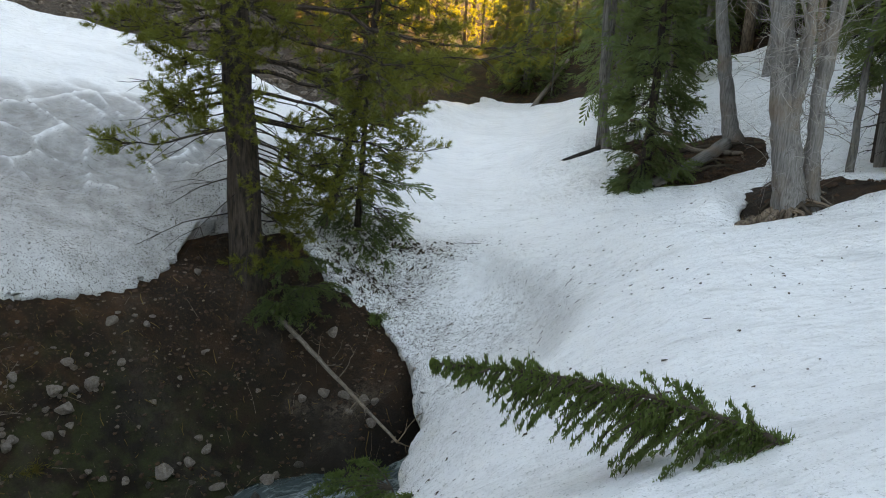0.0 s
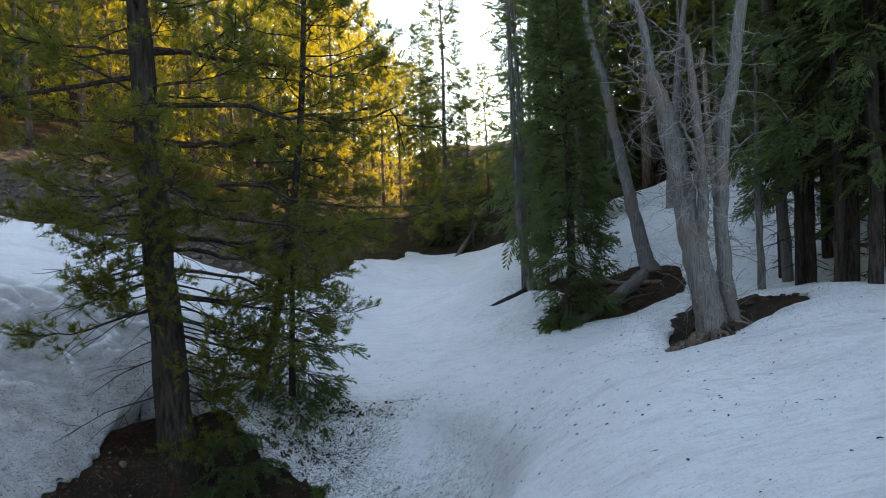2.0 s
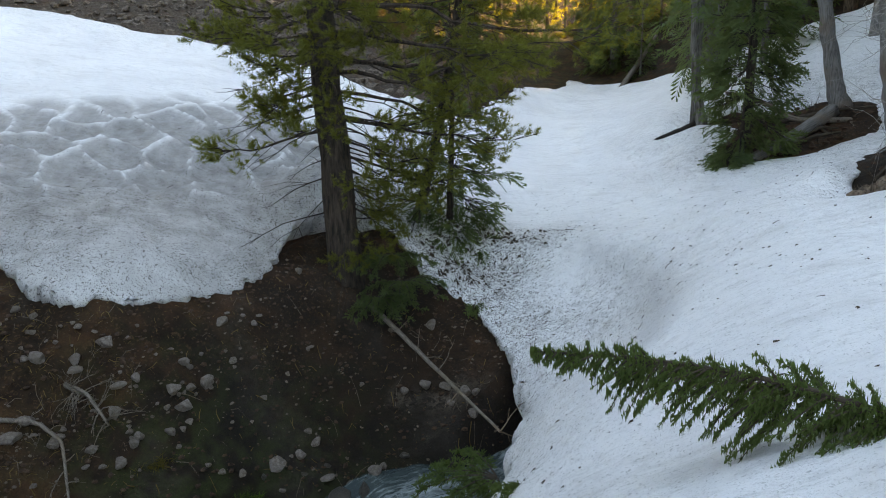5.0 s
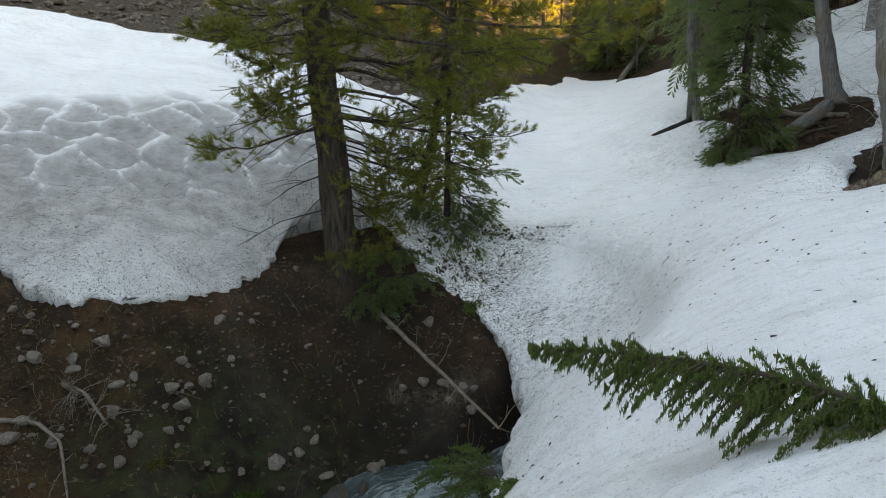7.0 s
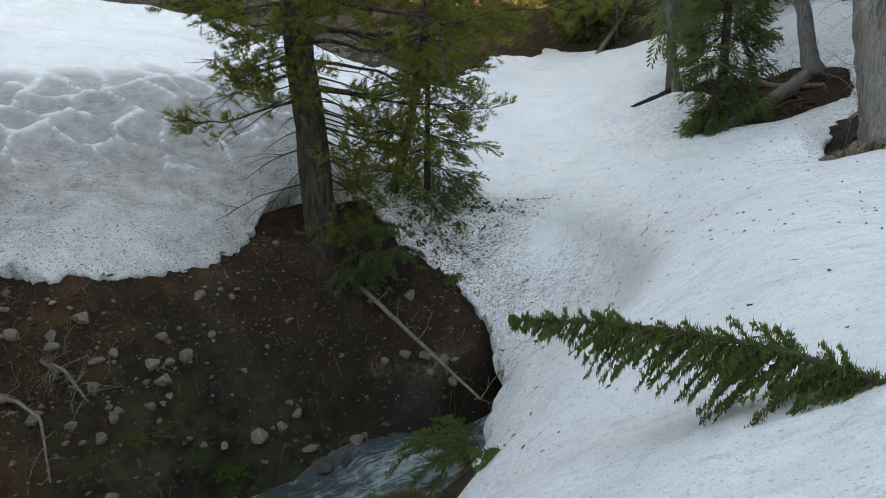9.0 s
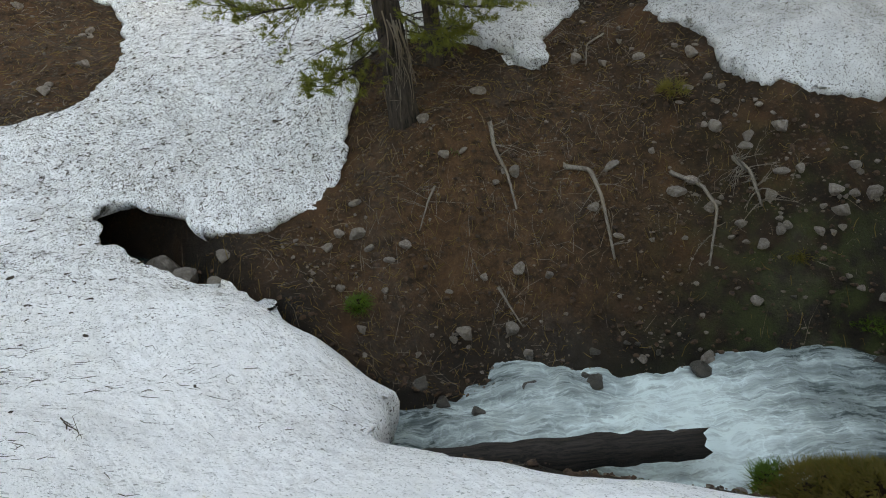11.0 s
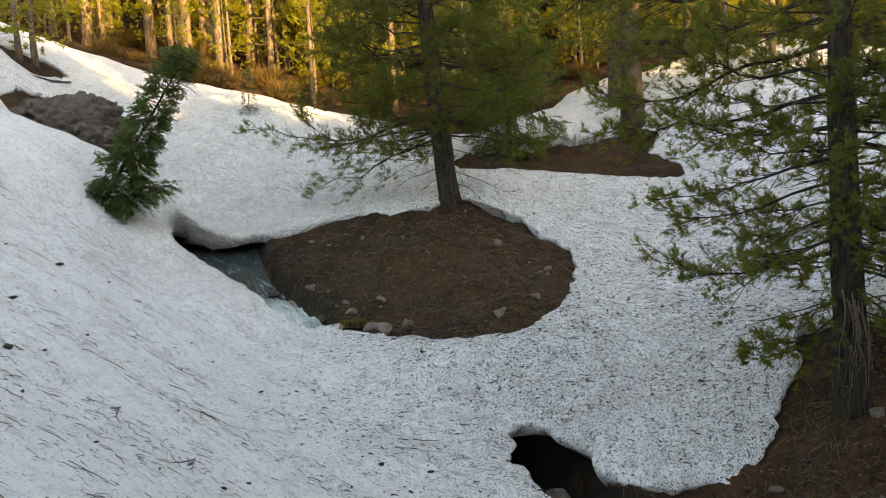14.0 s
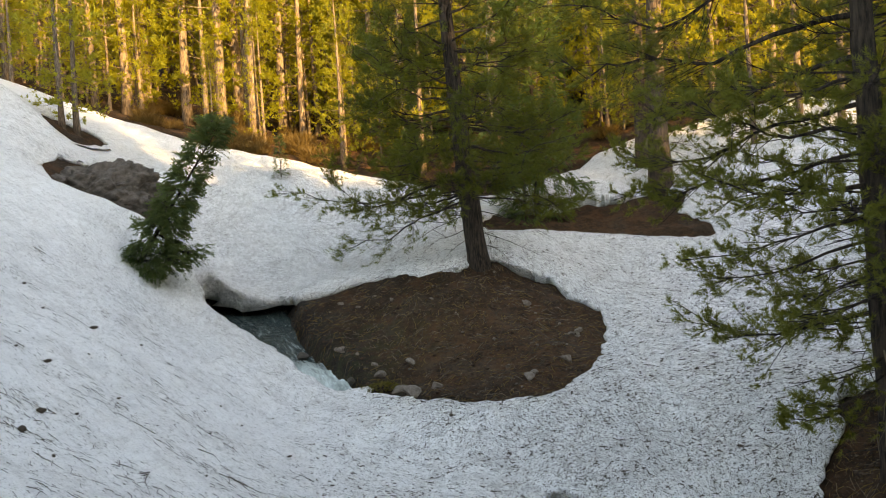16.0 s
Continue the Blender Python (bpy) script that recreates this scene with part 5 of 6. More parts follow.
def snag():
    """The dead silver tree with several stems in the tree pit."""
    rng = np.random.default_rng(41)
    x, y = polar(-25.2, 13.0)
    z = height_at(x, y) - 0.15
    # directions: to the viewer's right, and up
    right = np.array([math.cos(radians(-25)), math.sin(radians(-25)), 0])
    back = np.array([-right[1], right[0], 0])
    t = thing("dead_tree", Matrix.Translation((x, y, z)), "silver-grey dead tree with several bare stems in a melted pit", "tree")

    def stem(name, pts, r0, r1, sides=12, rough=0.06):
        p = [right * a + back * b + np.array([0, 0, c]) for a, b, c in pts]
        q, r = crooked(p, r0, r1, rng, amount=0.012, per=6)
        h = Heap()
        if pts[0][2] < 0.1:
            r = r * (1 + 0.75 * np.exp(-(q[:, 2]) / 0.35))
        h.rod(q, r, sides, rough=rough, rng=rng)
        part(name, h.mesh(name, SILVER), t)
        return q

    main = stem("trunk", [(0.1, 0, 0), (-0.12, 0, 0.9), (-0.32, 0, 2.0), (-0.5, 0.0, 3.1), (-0.72, 0, 4.2), (-0.92, 0, 4.75)], 0.26, 0.13)
    fork = stem("stem", [(0.34, 0.4, 0.0), (0.2, 0.35, 1.0), (0.12, 0.25, 2.2), (0.2, 0.18, 3.6), (0.42, 0.2, 4.8), (0.62, 0.2, 6.4), (0.70, 0.2, 7.6)], 0.135, 0.08)
    thin = stem("stem", [(-0.26, 0.0, 1.6), (-0.16, -0.1, 2.2), (-0.12, -0.2, 3.0), (-0.2, -0.2, 4.2), (-0.32, -0.1, 5.3)], 0.12, 0.05, 9)
    top = stem("stem", [(-0.86, 0, 4.6), (-0.95, 0, 5.3), (-1.2, 0.1, 6.4), (-1.35, 0.1, 7.6)], 0.09, 0.03, 8)
    whip = stem("stem", [(-0.42, 0.0, 2.4), (-0.35, -0.2, 2.7), (-0.15, -0.35, 3.2), (-0.45, -0.3, 3.9)], 0.05, 0.02, 6)
    for q, count in ((main, 110), (fork, 120), (thin, 110), (top, 60), (whip, 40)):
        h = Heap()
        for i in range(count):
            g = rng.integers(len(q) // 6, len(q))
            bare_branch(h, q[g], rng.uniform(0, 6.28), 0.18 + 0.75 * rng.random() ** 2.2, rng, droop=rng.uniform(-0.9, 0.9), forks=5, r=0.0085, curl=0.13)
        part("twig", h.mesh("twig", PALE_TWIG), t)["kind"] = "stuff"
    # roots that the melted pit lays bare
    for i in range(9):
        a = i / 9 * 6.28 + rng.uniform(-0.2, 0.2)
        d = np.array([math.cos(a), math.sin(a), 0])
        q, r = crooked([d * 0.2 + [0, 0, 0.45], d * 0.5 + [0, 0, 0.2], d * 0.85 + [0, 0, 0.08], d * 1.2 + [0, 0, -0.1]], 0.10, 0.03, rng, amount=0.015)
        h = Heap()
        h.rod(q, r, 7)
        part("root", h.mesh("root", RED_BARK), t, "brown bared root")


def pit_roots():
    """Thin dead roots that hang and lie round the foot of the silver tree."""
    rng = np.random.default_rng(43)
    for i in range(22):
        a = rng.uniform(1.9, 5.6)
        d = np.array([math.cos(a), math.sin(a)])
        c = np.array([5.53, 11.76]) + rng.normal(0, 0.08, 2)
        stations = [c + d * r + rng.normal(0, 0.06, 2) for r in (0.25, 0.5, 0.75, rng.uniform(0.85, 1.0))]
        pts = [(*q, height_at(*q) + h) for q, h in zip(stations, (0.34, 0.22, 0.12, 0.04))]
        fallen_log(pts, rng.uniform(0.018, 0.042), 0.010, "thin dead root bared in the melted pit", (RED_BARK, STICK, TWIG)[i % 3], 750 + i, 6, 2, "root")


def dead_pole(az, d, pts, r0, r1, label, bark=SILVER, twigs=18, seed=1):
    """A bare standing stem; pts: offsets to the right and up."""
    rng = np.random.default_rng(seed)
    x, y = polar(az, d)
    z = height_at(x, y) - 0.1
    right = np.array([math.cos(radians(az)), math.sin(radians(az)), 0])
    t = thing("dead_tree", Matrix.Translation((x, y, z)), label, "tree", "dead trees on the slope")
    q, r = crooked([right * a + np.array([0, 0, c]) for a, c in pts], r0, r1, rng, amount=0.012, per=7)
    h = Heap()
    h.rod(q, r * (1 + 0.4 * np.exp(-q[:, 2] / 0.3)), 9, rough=0.05, rng=rng)
    part("trunk", h.mesh("trunk", bark), t)
    if twigs:
        h = Heap()
        for i in range(twigs):
            g = rng.integers(len(q) // 4, len(q))
            bare_branch(h, q[g], rng.uniform(0, 6.28), rng.uniform(0.2, 0.8), rng, droop=rng.uniform(-0.2, 0.8), forks=4, r=0.009, curl=0.08)
        part("twig", h.mesh("twig", bark), t)["kind"] = "stuff"


def fallen_log(pts, r0, r1, label, material, seed, sides=10, stubs=0, name="log"):
    rng = np.random.default_rng(seed)
    q, r = crooked(pts, r0, r1, rng, amount=r0 * 0.06, per=9)
    # the thing's own z axis runs along the wood, as the grain does
    turn = Vector(q[-1] - q[0]).to_track_quat("Z", "Y").to_matrix()
    m = Matrix.Translation(Vector(q[0])) @ turn.to_4x4()
    q = (q - q[0]) @ np.array(turn)
    h = Heap()
    ridges = 1 + 0.07 * rng.standard_normal((1, sides)) + 0.02 * rng.standard_normal((len(q), sides))
    v, quads, caps = tube(q, r, sides)
    ring = v[:-2].reshape(len(q), sides, 3)
    ring[:] = q[:, None] + (ring - q[:, None]) * ridges[..., None]
    ring[0, :, 2] -= rng.uniform(0, 1.6 * r0, sides)  # a splintered end
    h.tris(v, np.concatenate([quads[:, [0, 1, 2]], quads[:, [0, 2, 3]], caps]))
    t = thing(name, m, label, "log" if name == "log" else "branch")
    part("stem", h.mesh("stem", material), t)
    if stubs:
        h = Heap()
        for i in range(stubs):
            g = rng.integers(1, len(q))
            bare_branch(h, q[g], rng.uniform(0, 6.28), rng.uniform(0.2, 0.7), rng, droop=rng.uniform(-0.9, 0.4), forks=3, r=r0 * 0.25)
        part("twig", h.mesh("twig", material), t)["kind"] = "stuff"
    return t


def stone_mesh(seed, flat=0.7, detail=2):
    """A rounded, faceted stone about one metre across."""
    rng = np.random.default_rng(seed)
    bm = bmesh.new()
    bmesh.ops.create_icosphere(bm, subdivisions=detail, radius=0.5)
    cuts = rng.normal(0, 1, (9, 3))
    cuts /= np.linalg.norm(cuts, axis=1)[:, None]
    depth = rng.uniform(0.20, 0.42, 9)
    for v in bm.verts:
        p = np.array(v.co)
        for n, c in zip(cuts, depth):
            over = p @ n - c
            if over > 0:
                p = p - n * over * 0.97
        p = p * (1 + 0.10 * noise.noise(Vector(p * 2.2) + Vector((seed, 0, 0))))
        v.co = (p[0], p[1] * 0.85, p[2] * flat)
    for f in bm.faces:
        f.smooth = 2 < detail < 5
    me = bpy.data.meshes.new("stone")
    bm.to_mesh(me)
    bm.free()
    return me


STONES = [stone_mesh(i, f) for i, f in enumerate((0.6, 0.75, 0.5, 0.8, 0.65))]
WET_STONES = [stone_mesh(i + 20, f, 3) for i, f in enumerate((0.6, 0.7, 0.55))]
for me in STONES:
    me.materials.append(STONE)
for me in WET_STONES:
    me.materials.append(WET_STONE)


def stone(me, x, y, size, label, rng, name="stone", group="stones on the bare bank", deep=0.18, z=None):
    ob = new(name, me)
    h = height_at(x, y) if z is None else z
    ob.matrix_world = pose(x, y, h + size * (0.3 - deep), rng.uniform(-20, 20), rng.uniform(-20, 20), rng.uniform(0, 360)) @ Matrix.Diagonal((size, size * rng.uniform(0.8, 1.1), size, 1))
    return tagged(ob, label, "stone", group)


fallen_sapling()
leaning_fir(-17.9, -8.15, (-0.02, 0.72), 3.2, 0.62, 61, "young dark fir leaning out over the stream from the snow slope")
green_sprig(-0.5, 8.3, 0.8, 62, (150, 170, 190, 215, 235, 255, 280, 120), 1.05, "green hemlock bough hanging from under the snow at the water")
green_sprig(0.02, 5.95, 2.15, 63, (200, 240, 280, 160), 0.42, "small green hemlock bough poking out of the snow")
green_sprig(-1.05, 11.9, 1.85, 64, (60, 20, 120, 330, 270), 0.45, "small green sprig at the snow's edge")
green_sprig(-2.6, 11.5, 2.1, 65, (200, 240, 280, 320, 350, 300, 260), 0.85, "dark green low boughs at the foot of the pine", FIR)
green_sprig(-2.45, 11.75, 2.75, 67, (190, 230, 265, 300, 335, 0, 250), 0.75, "dark green low boughs beside the pine's trunk", FIR)
green_sprig(-2.2, 11.6, 2.35, 68, (210, 250, 290, 330, 20, 275), 0.8, "dark green low boughs over the soil", FIR)
green_sprig(-9.0, 5.75, 2.3, 66, (200, 240, 280, 320, 350), 0.6, "dark green low boughs at the foot of the shaggy pine", FIR)
snag()
dead_pole(-20.5, 20.8, [(0.1, 0), (-0.2, 1.2), (-0.55, 3.0), (-0.95, 5.2), (-1.3, 6.6), (-1.5, 8.2)], 0.21, 0.07, "grey dead trunk leaning out over the snow", twigs=26, seed=2)
dead_pole(-26.2, 15.6, [(0, 0), (-0.12, 1.5), (-0.28, 3.2), (-0.35, 5.0)], 0.10, 0.05, "slim brown dead trunk behind the silver tree", RED_BARK, 20, 3)
dead_pole(-22.2, 30, [(0.0, 0), (0.2, 3), (0.5, 6), (0.9, 9)], 0.20, 0.11, "pale dead trunk among the trees", twigs=8, seed=4)
dead_pole(-30.2, 17.5, [(0, 0), (-0.15, 3), (-0.3, 6), (-0.4, 9)], 0.13, 0.08, "tall grey dead pole at the edge of the firs", twigs=14, seed=5)
dead_pole(-28.4, 16.0, [(0, 0), (-0.03, 2), (-0.02, 4.2), (-0.05, 5.4)], 0.08, 0.03, "thin dead stem with fine bare twigs", GREY_BARK, 40, 6)
dead_pole(-11.8, 21.5, [(0.15, 0), (-0.1, 1.1), (-0.25, 3.0), (-0.3, 6.5), (-0.3, 10.0)], 0.15, 0.06, "thin grey trunk bent at the foot", GREY_BARK, 36, 7)
for n, (az, d, r) in enumerate(((-30.7, 16.6, 0.09), (-33.2, 15.2, 0.10), (-35.3, 14.6, 0.12), (-12.9, 24.5, 0.12))):
    dead_pole(az, d, [(0, 0), (0.05, 2.5), (0.0, 5.5), (0.05, 9.0)], r, r * 0.7, "dark straight trunk at the edge of the firs", PINE_BARK, 24, 10 + n)

fallen_log([(-3.9, 4.95, 0.30), (-4.3, 4.2, 0.38), (-4.9, 3.0, 0.48), (-5.4, 2.0, 0.55)], 0.15, 0.20, "black rotten log reaching over the rapids", ROTTEN, 51, 12, 0)
fallen_log([(-2.65, 11.2, 2.05), (-1.65, 10.75, 1.25), (-0.5, 9.2, 0.95)], 0.05, 0.02, "grey broken pole slanting down the bank", STICK, 52, 8, 10)
fallen_log([(4.3, 16.1, 3.5), (5.6, 17.4, 3.85), (7.0, 18.9, 4.35)], 0.13, 0.17, "pale fallen trunk lying in the log pit", SILVER, 53, 10)
fallen_log([(3.3, 20.6, 3.5), (4.9, 21.9, 4.0)], 0.12, 0.10, "dark log half buried by snow", ROTTEN, 54, 9)
fallen_log([(4.9, 20.2, 4.75), (5.4, 19.0, 4.6), (6.0, 18.4, 4.2), (7.3, 18.6, 4.15)], 0.05, 0.08, "crooked grey branch arching over the log pit", STICK, 55, 7, 6)
fallen_log([(4.6, 41.5, 3.9), (7.2, 47.5, 6.6)], 0.16, 0.09, "bare fallen trunk leaning on the gully side", STICK, 56, 8)
for i, (a, b) in enumerate((((5.4, 16.9), (6.6, 17.3)), ((6.0, 19.2), (7.9, 18.8)))):
    za, zb = height_at(*a) + 0.08, height_at(*b) + 0.12
    fallen_log([(*a, za), ((a[0] + b[0]) / 2, (a[1] + b[1]) / 2, (za + zb) / 2 + 0.08), (*b, zb)], 0.055, 0.03, "broken grey deadwood in the melted pit", TWIG, 70 + i, 7, 5)
pit_roots()
# a tangle of broken branches in both pits
rng_pit = np.random.default_rng(77)
for i in range(34):
    cx, cy, spread = ((5.4, 12.5, 0.7), (6.2, 18.2, 1.3))[i % 2]
    x, y, a, ln = cx + rng_pit.normal(0, spread), cy + rng_pit.normal(0, spread), rng_pit.uniform(0, 3.14), rng_pit.uniform(0.5, 1.4)
    if snow_edge(np.array([x]), np.array([y]))[0] < -0.15:
        e = (x + ln * math.cos(a), y + ln * math.sin(a))
        if snow_edge(np.array([e[0]]), np.array([e[1]]))[0] > -0.05:
            continue
        z0, z1 = height_at(x, y), max(height_at(*e), height_at(x, y) - 0.2)
        fallen_log([(x, y, z0 + 0.03), ((x + e[0]) / 2, (y + e[1]) / 2, (z0 + z1) / 2 + 0.16), (*e, z1 + 0.05)], rng_pit.uniform(0.015, 0.04), 0.012, "broken dead branch in the melted pit", (TWIG, STICK)[i % 3 == 0], 700 + i, 6, 3, "dead_branch")

# bare sticks on the bank, each by its bends in plan
for i, (pts, r) in enumerate((
    (((-8.7, 6.1), (-8.3, 5.85), (-7.95, 5.8), (-7.65, 5.7)), 0.035), (((-7.6, 6.55), (-7.3, 6.75), (-6.9, 6.6), (-6.4, 6.35)), 0.04), (((-6.55, 7.55), (-6.1, 7.65), (-5.75, 7.55), (-5.5, 7.15)), 0.035),
    (((-6.0, 8.15), (-5.7, 8.1), (-5.4, 8.0)), 0.04), (((-8.5, 4.9), (-8.35, 4.7), (-8.25, 4.45)), 0.025), (((-7.15, 4.95), (-6.9, 4.9), (-6.65, 4.95)), 0.02), (((-8.95, 8.6), (-8.9, 8.2), (-8.7, 8.0)), 0.02),
)):
    p = lay(pts, r * 0.5)
    fallen_log([(a, b, c + (0.12 if 0 < k < len(p) - 1 else 0.0)) for k, (a, b, c) in enumerate(p)], r, r * 0.4, "crooked pale dead stick lying on the bare bank", STICK, 90 + i, 7, 9 if i != 3 else 40, "dead_branch")

# stones
rng_stone = np.random.default_rng(5)


def strewn(count, low, high, keep, bare=0.1):
    """Random places on bare dry ground, kept by a likelihood."""
    x, y = rng_stone.uniform(low[0], high[0], count * 30), rng_stone.uniform(low[1], high[1], count * 30)
    d, level, half = along_stream(x, y)
    ok = (snow_edge(x, y) < -bare) & (d > half + 0.12) & (rng_stone.random(len(x)) < keep(x, y))
    return list(zip(x[ok][:count], y[ok][:count]))


for i, (x, y) in enumerate(strewn(230, (-9.4, 2.6), (-0.6, 12.3), lambda x, y: 0.16 + bulge(x, y, [(-5.2, 9.0, 1.6, 1.0), (-8.6, 2.9, 1.0, 0.8), (-7.3, 8.7, 1.2, 0.5), (-6.6, 4.3, 1.0, 0.4)]), 0.15)):
    stone(STONES[i % 5], x, y, (0.06 + 0.19 * rng_stone.random() ** 2.4) * 1.25, "pale angular granite stone on the dark soil", rng_stone)
for i, (x, y) in enumerate(strewn(40, (-21, -4), (-14, 3), lambda x, y: 0.3 + 0 * x, 0.25)):
    stone(STONES[i % 5], x, y, 0.08 + 0.22 * rng_stone.random() ** 2.5, "brownish stone on the bare mound", rng_stone, group="stones on the mound")
for x, y, size in ((-15.4, -1.4, 0.5), (-15.7, -0.9, 0.38), (-15.9, -1.7, 0.42), (-16.6, -2.2, 0.35), (-15.2, 1.0, 0.3), (-16.2, 1.9, 0.33)):
    stone(STONES[int(size * 100) % 5], x, y, size, "larger pale stone at the lower rim of the mound", rng_stone, group="stones on the mound")
for x, y, size, z in ((-9.75, 1.5, 0.55, 1.05), (-8.95, 1.75, 0.4, 1.25), (-8.6, 1.75, 0.3, 1.2), (-9.3, 2.0, 0.3, 1.45)):
    stone(STONES[int(size * 100) % 5], x, y, size, "brown stone in the mouth of the snow hole", rng_stone, group="stones in the snow hole", z=z)
upright = stone(STONES[2], -10.5, 1.38, 0.6, "brown upright rock inside the snow hole", rng_stone, "rock", "", z=0.9)
upright.matrix_world = pose(-10.5, 1.38, 0.98, 8, 12, 40) @ Matrix.Diagonal((0.6, 0.55, 1.7, 1))
# wet stones along the water
st = np.array(STREAM)
for i in range(48):
    k = rng_stone.uniform(2.6, 7.4) if i < 36 else rng_stone.uniform(11.6, 14.5)
    j = int(k)
    p = st[j] + (st[j + 1] - st[j]) * (k - j)
    t2 = st[j + 1, :2] - st[j, :2]
    n2 = np.array([-t2[1], t2[0]]) / np.linalg.norm(t2)
    side = -1 if rng_stone.random() < 0.75 else 1
    q = p[:2] + n2 * side * (p[3] + rng_stone.uniform(-0.25, 0.5))
    stone(WET_STONES[i % 3], q[0], q[1], 0.10 + 0.38 * rng_stone.random() ** 2, "dark wet stone at the edge of the stream", rng_stone, group="wet stones along the stream", z=max(p[2] - 0.05, height_at(*q)))
for x, y, size, z in ((-1.75, 10.62, 0.26, 0.93), (-1.42, 10.58, 0.22, 0.92), (-1.08, 10.5, 0.26, 0.9), (-2.05, 10.45, 0.18, 0.9), (-1.3, 10.3, 0.16, 0.80), (-0.92, 10.42, 0.18, 0.92)):
    stone(STONES[int(size * 100) % 5], x, y, size, "pale crumbling rock bared in the bank", rng_stone, "rock", "pale rocks in the bank", z=z)


def rubble(name, label, meshes, spots, material, kind_word):
    """Many small stones too many to count, as one mesh; spots: x, y and size."""
    rng = np.random.default_rng(17)
    h = Heap()
    shapes = [(np.array([v.co[:] for v in me.vertices]), np.array([f.vertices[:] for f in me.polygons])) for me in meshes]
    sx, sy, ss = np.array(spots).T
    for i, (x, y, s, z) in enumerate(zip(sx, sy, ss, land_height(sx, sy))):
        v, f = shapes[i % len(shapes)]
        a = rng.uniform(0, 6.28)
        turn = np.array([[math.cos(a), -math.sin(a), 0], [math.sin(a), math.cos(a), 0], [0, 0, 1]])
        h.tris((v * [1, rng.uniform(0.6, 1.0), rng.uniform(0.6, 1.1)]) @ turn.T * s + [x, y, z + 0.07 * s], f)
    return tagged(new(name, h.mesh(name, material, False)), label, kind_word, kind="stuff")


PEBBLES = [stone_mesh(i + 40, 0.6, 1) for i in range(4)]
slope = strewn(2000, (-25, 21), (-3, 34), lambda x, y: bulge(x, y, [(-14, 26.5, 6, 1.0), (-7, 25, 4, 0.7)]), 0.2)
rubble("rubble", "grey rubble stones on the gravel slope", PEBBLES, [(x, y, 0.07 + 0.55 * rng_stone.random() ** 3) for x, y in slope], GRIT, "rubble")
bank = strewn(3400, (-10.5, 2.4), (-0.5, 12.5), lambda x, y: 0.35 + 0.6 * ripple(x, y, 0.8, 6.0), 0.08)
rubble("gravel", "small gravel and pebbles in the bank's soil", PEBBLES, [(x, y, 0.016 + 0.085 * rng_stone.random() ** 3.5) for x, y in bank], GRIT, "gravel")


clods = strewn(4200, (-11.5, 1.5), (-0.3, 12.7), lambda x, y: 0.55 + 0.45 * ripple(x, y, 0.5, 2.0), 0.05)
rubble("clods", "loose clods of dark earth on the bank", PEBBLES, [(x, y, 0.03 + 0.13 * rng_stone.random() ** 2.5) for x, y in clods], CLOD, "soil")
clods = strewn(1300, (-21.5, -7), (-14, 3.2), lambda x, y: 0.55 + 0.45 * ripple(x, y, 0.6, 2.0), 0.1)
rubble("clods", "loose clods of dark earth on the mound", PEBBLES, [(x, y, 0.04 + 0.15 * rng_stone.random() ** 2.5) for x, y in clods], CLOD, "soil")


clods = strewn(900, (3.4, 10.9), (8.2, 22.0), lambda x, y: 0.7 + 0 * x, 0.1)
rubble("clods", "loose dark earth and bark round the dead trees", PEBBLES, [(x, y, 0.04 + 0.20 * rng_stone.random() ** 2.5) for x, y in clods], CLOD, "soil")


def big_boulder():
    """A worn dome of rock with a cleft, rough and pitted."""
    bm = bmesh.new()
    bmesh.ops.create_icosphere(bm, subdivisions=6, radius=1.0)
    for v in bm.verts:
        p = Vector(v.co)
        squared = p * (1.0 / (abs(p.x) ** 2.6 + abs(p.y) ** 2.6 + abs(p.z) ** 2.6) ** (1 / 2.6))
        lumps = 0.16 * noise.fractal(p * 1.6 + Vector((4, 1, 7)), 0.8, 2.0, 4) + 0.10 * noise.fractal(p * 5.0, 0.6, 2.1, 6)
        rough = 0.04 * noise.fractal(p * 15.0, 0.55, 2.1, 4)
        pits = 0.05 * noise.ridged_multi_fractal(p * 5.0 + Vector((3, 1, 2)), 0.9, 2.1, 4, 1.0, 2.0)
        cleft = 0.10 * math.exp(-((p.y + 0.35 + 0.12 * noise.noise(p * 3)) / 0.05) ** 2)
        v.co = squared * (1 + lumps + rough - pits - cleft)
    for f in bm.faces:
        f.smooth = True
    me = bpy.data.meshes.new("boulder")
    bm.to_mesh(me)
    bm.free()
    me.materials.append(BOULDER)
    ob = new("boulder", me)
    ob.matrix_world = pose(-23.6, -11.7, 7.35, 6, 0, 24) @ Matrix.Diagonal((1.6, 2.0, 1.35, 1))
    tagged(ob, "big rounded brown-grey boulder melted out of the snow", "boulder")


big_boulder()


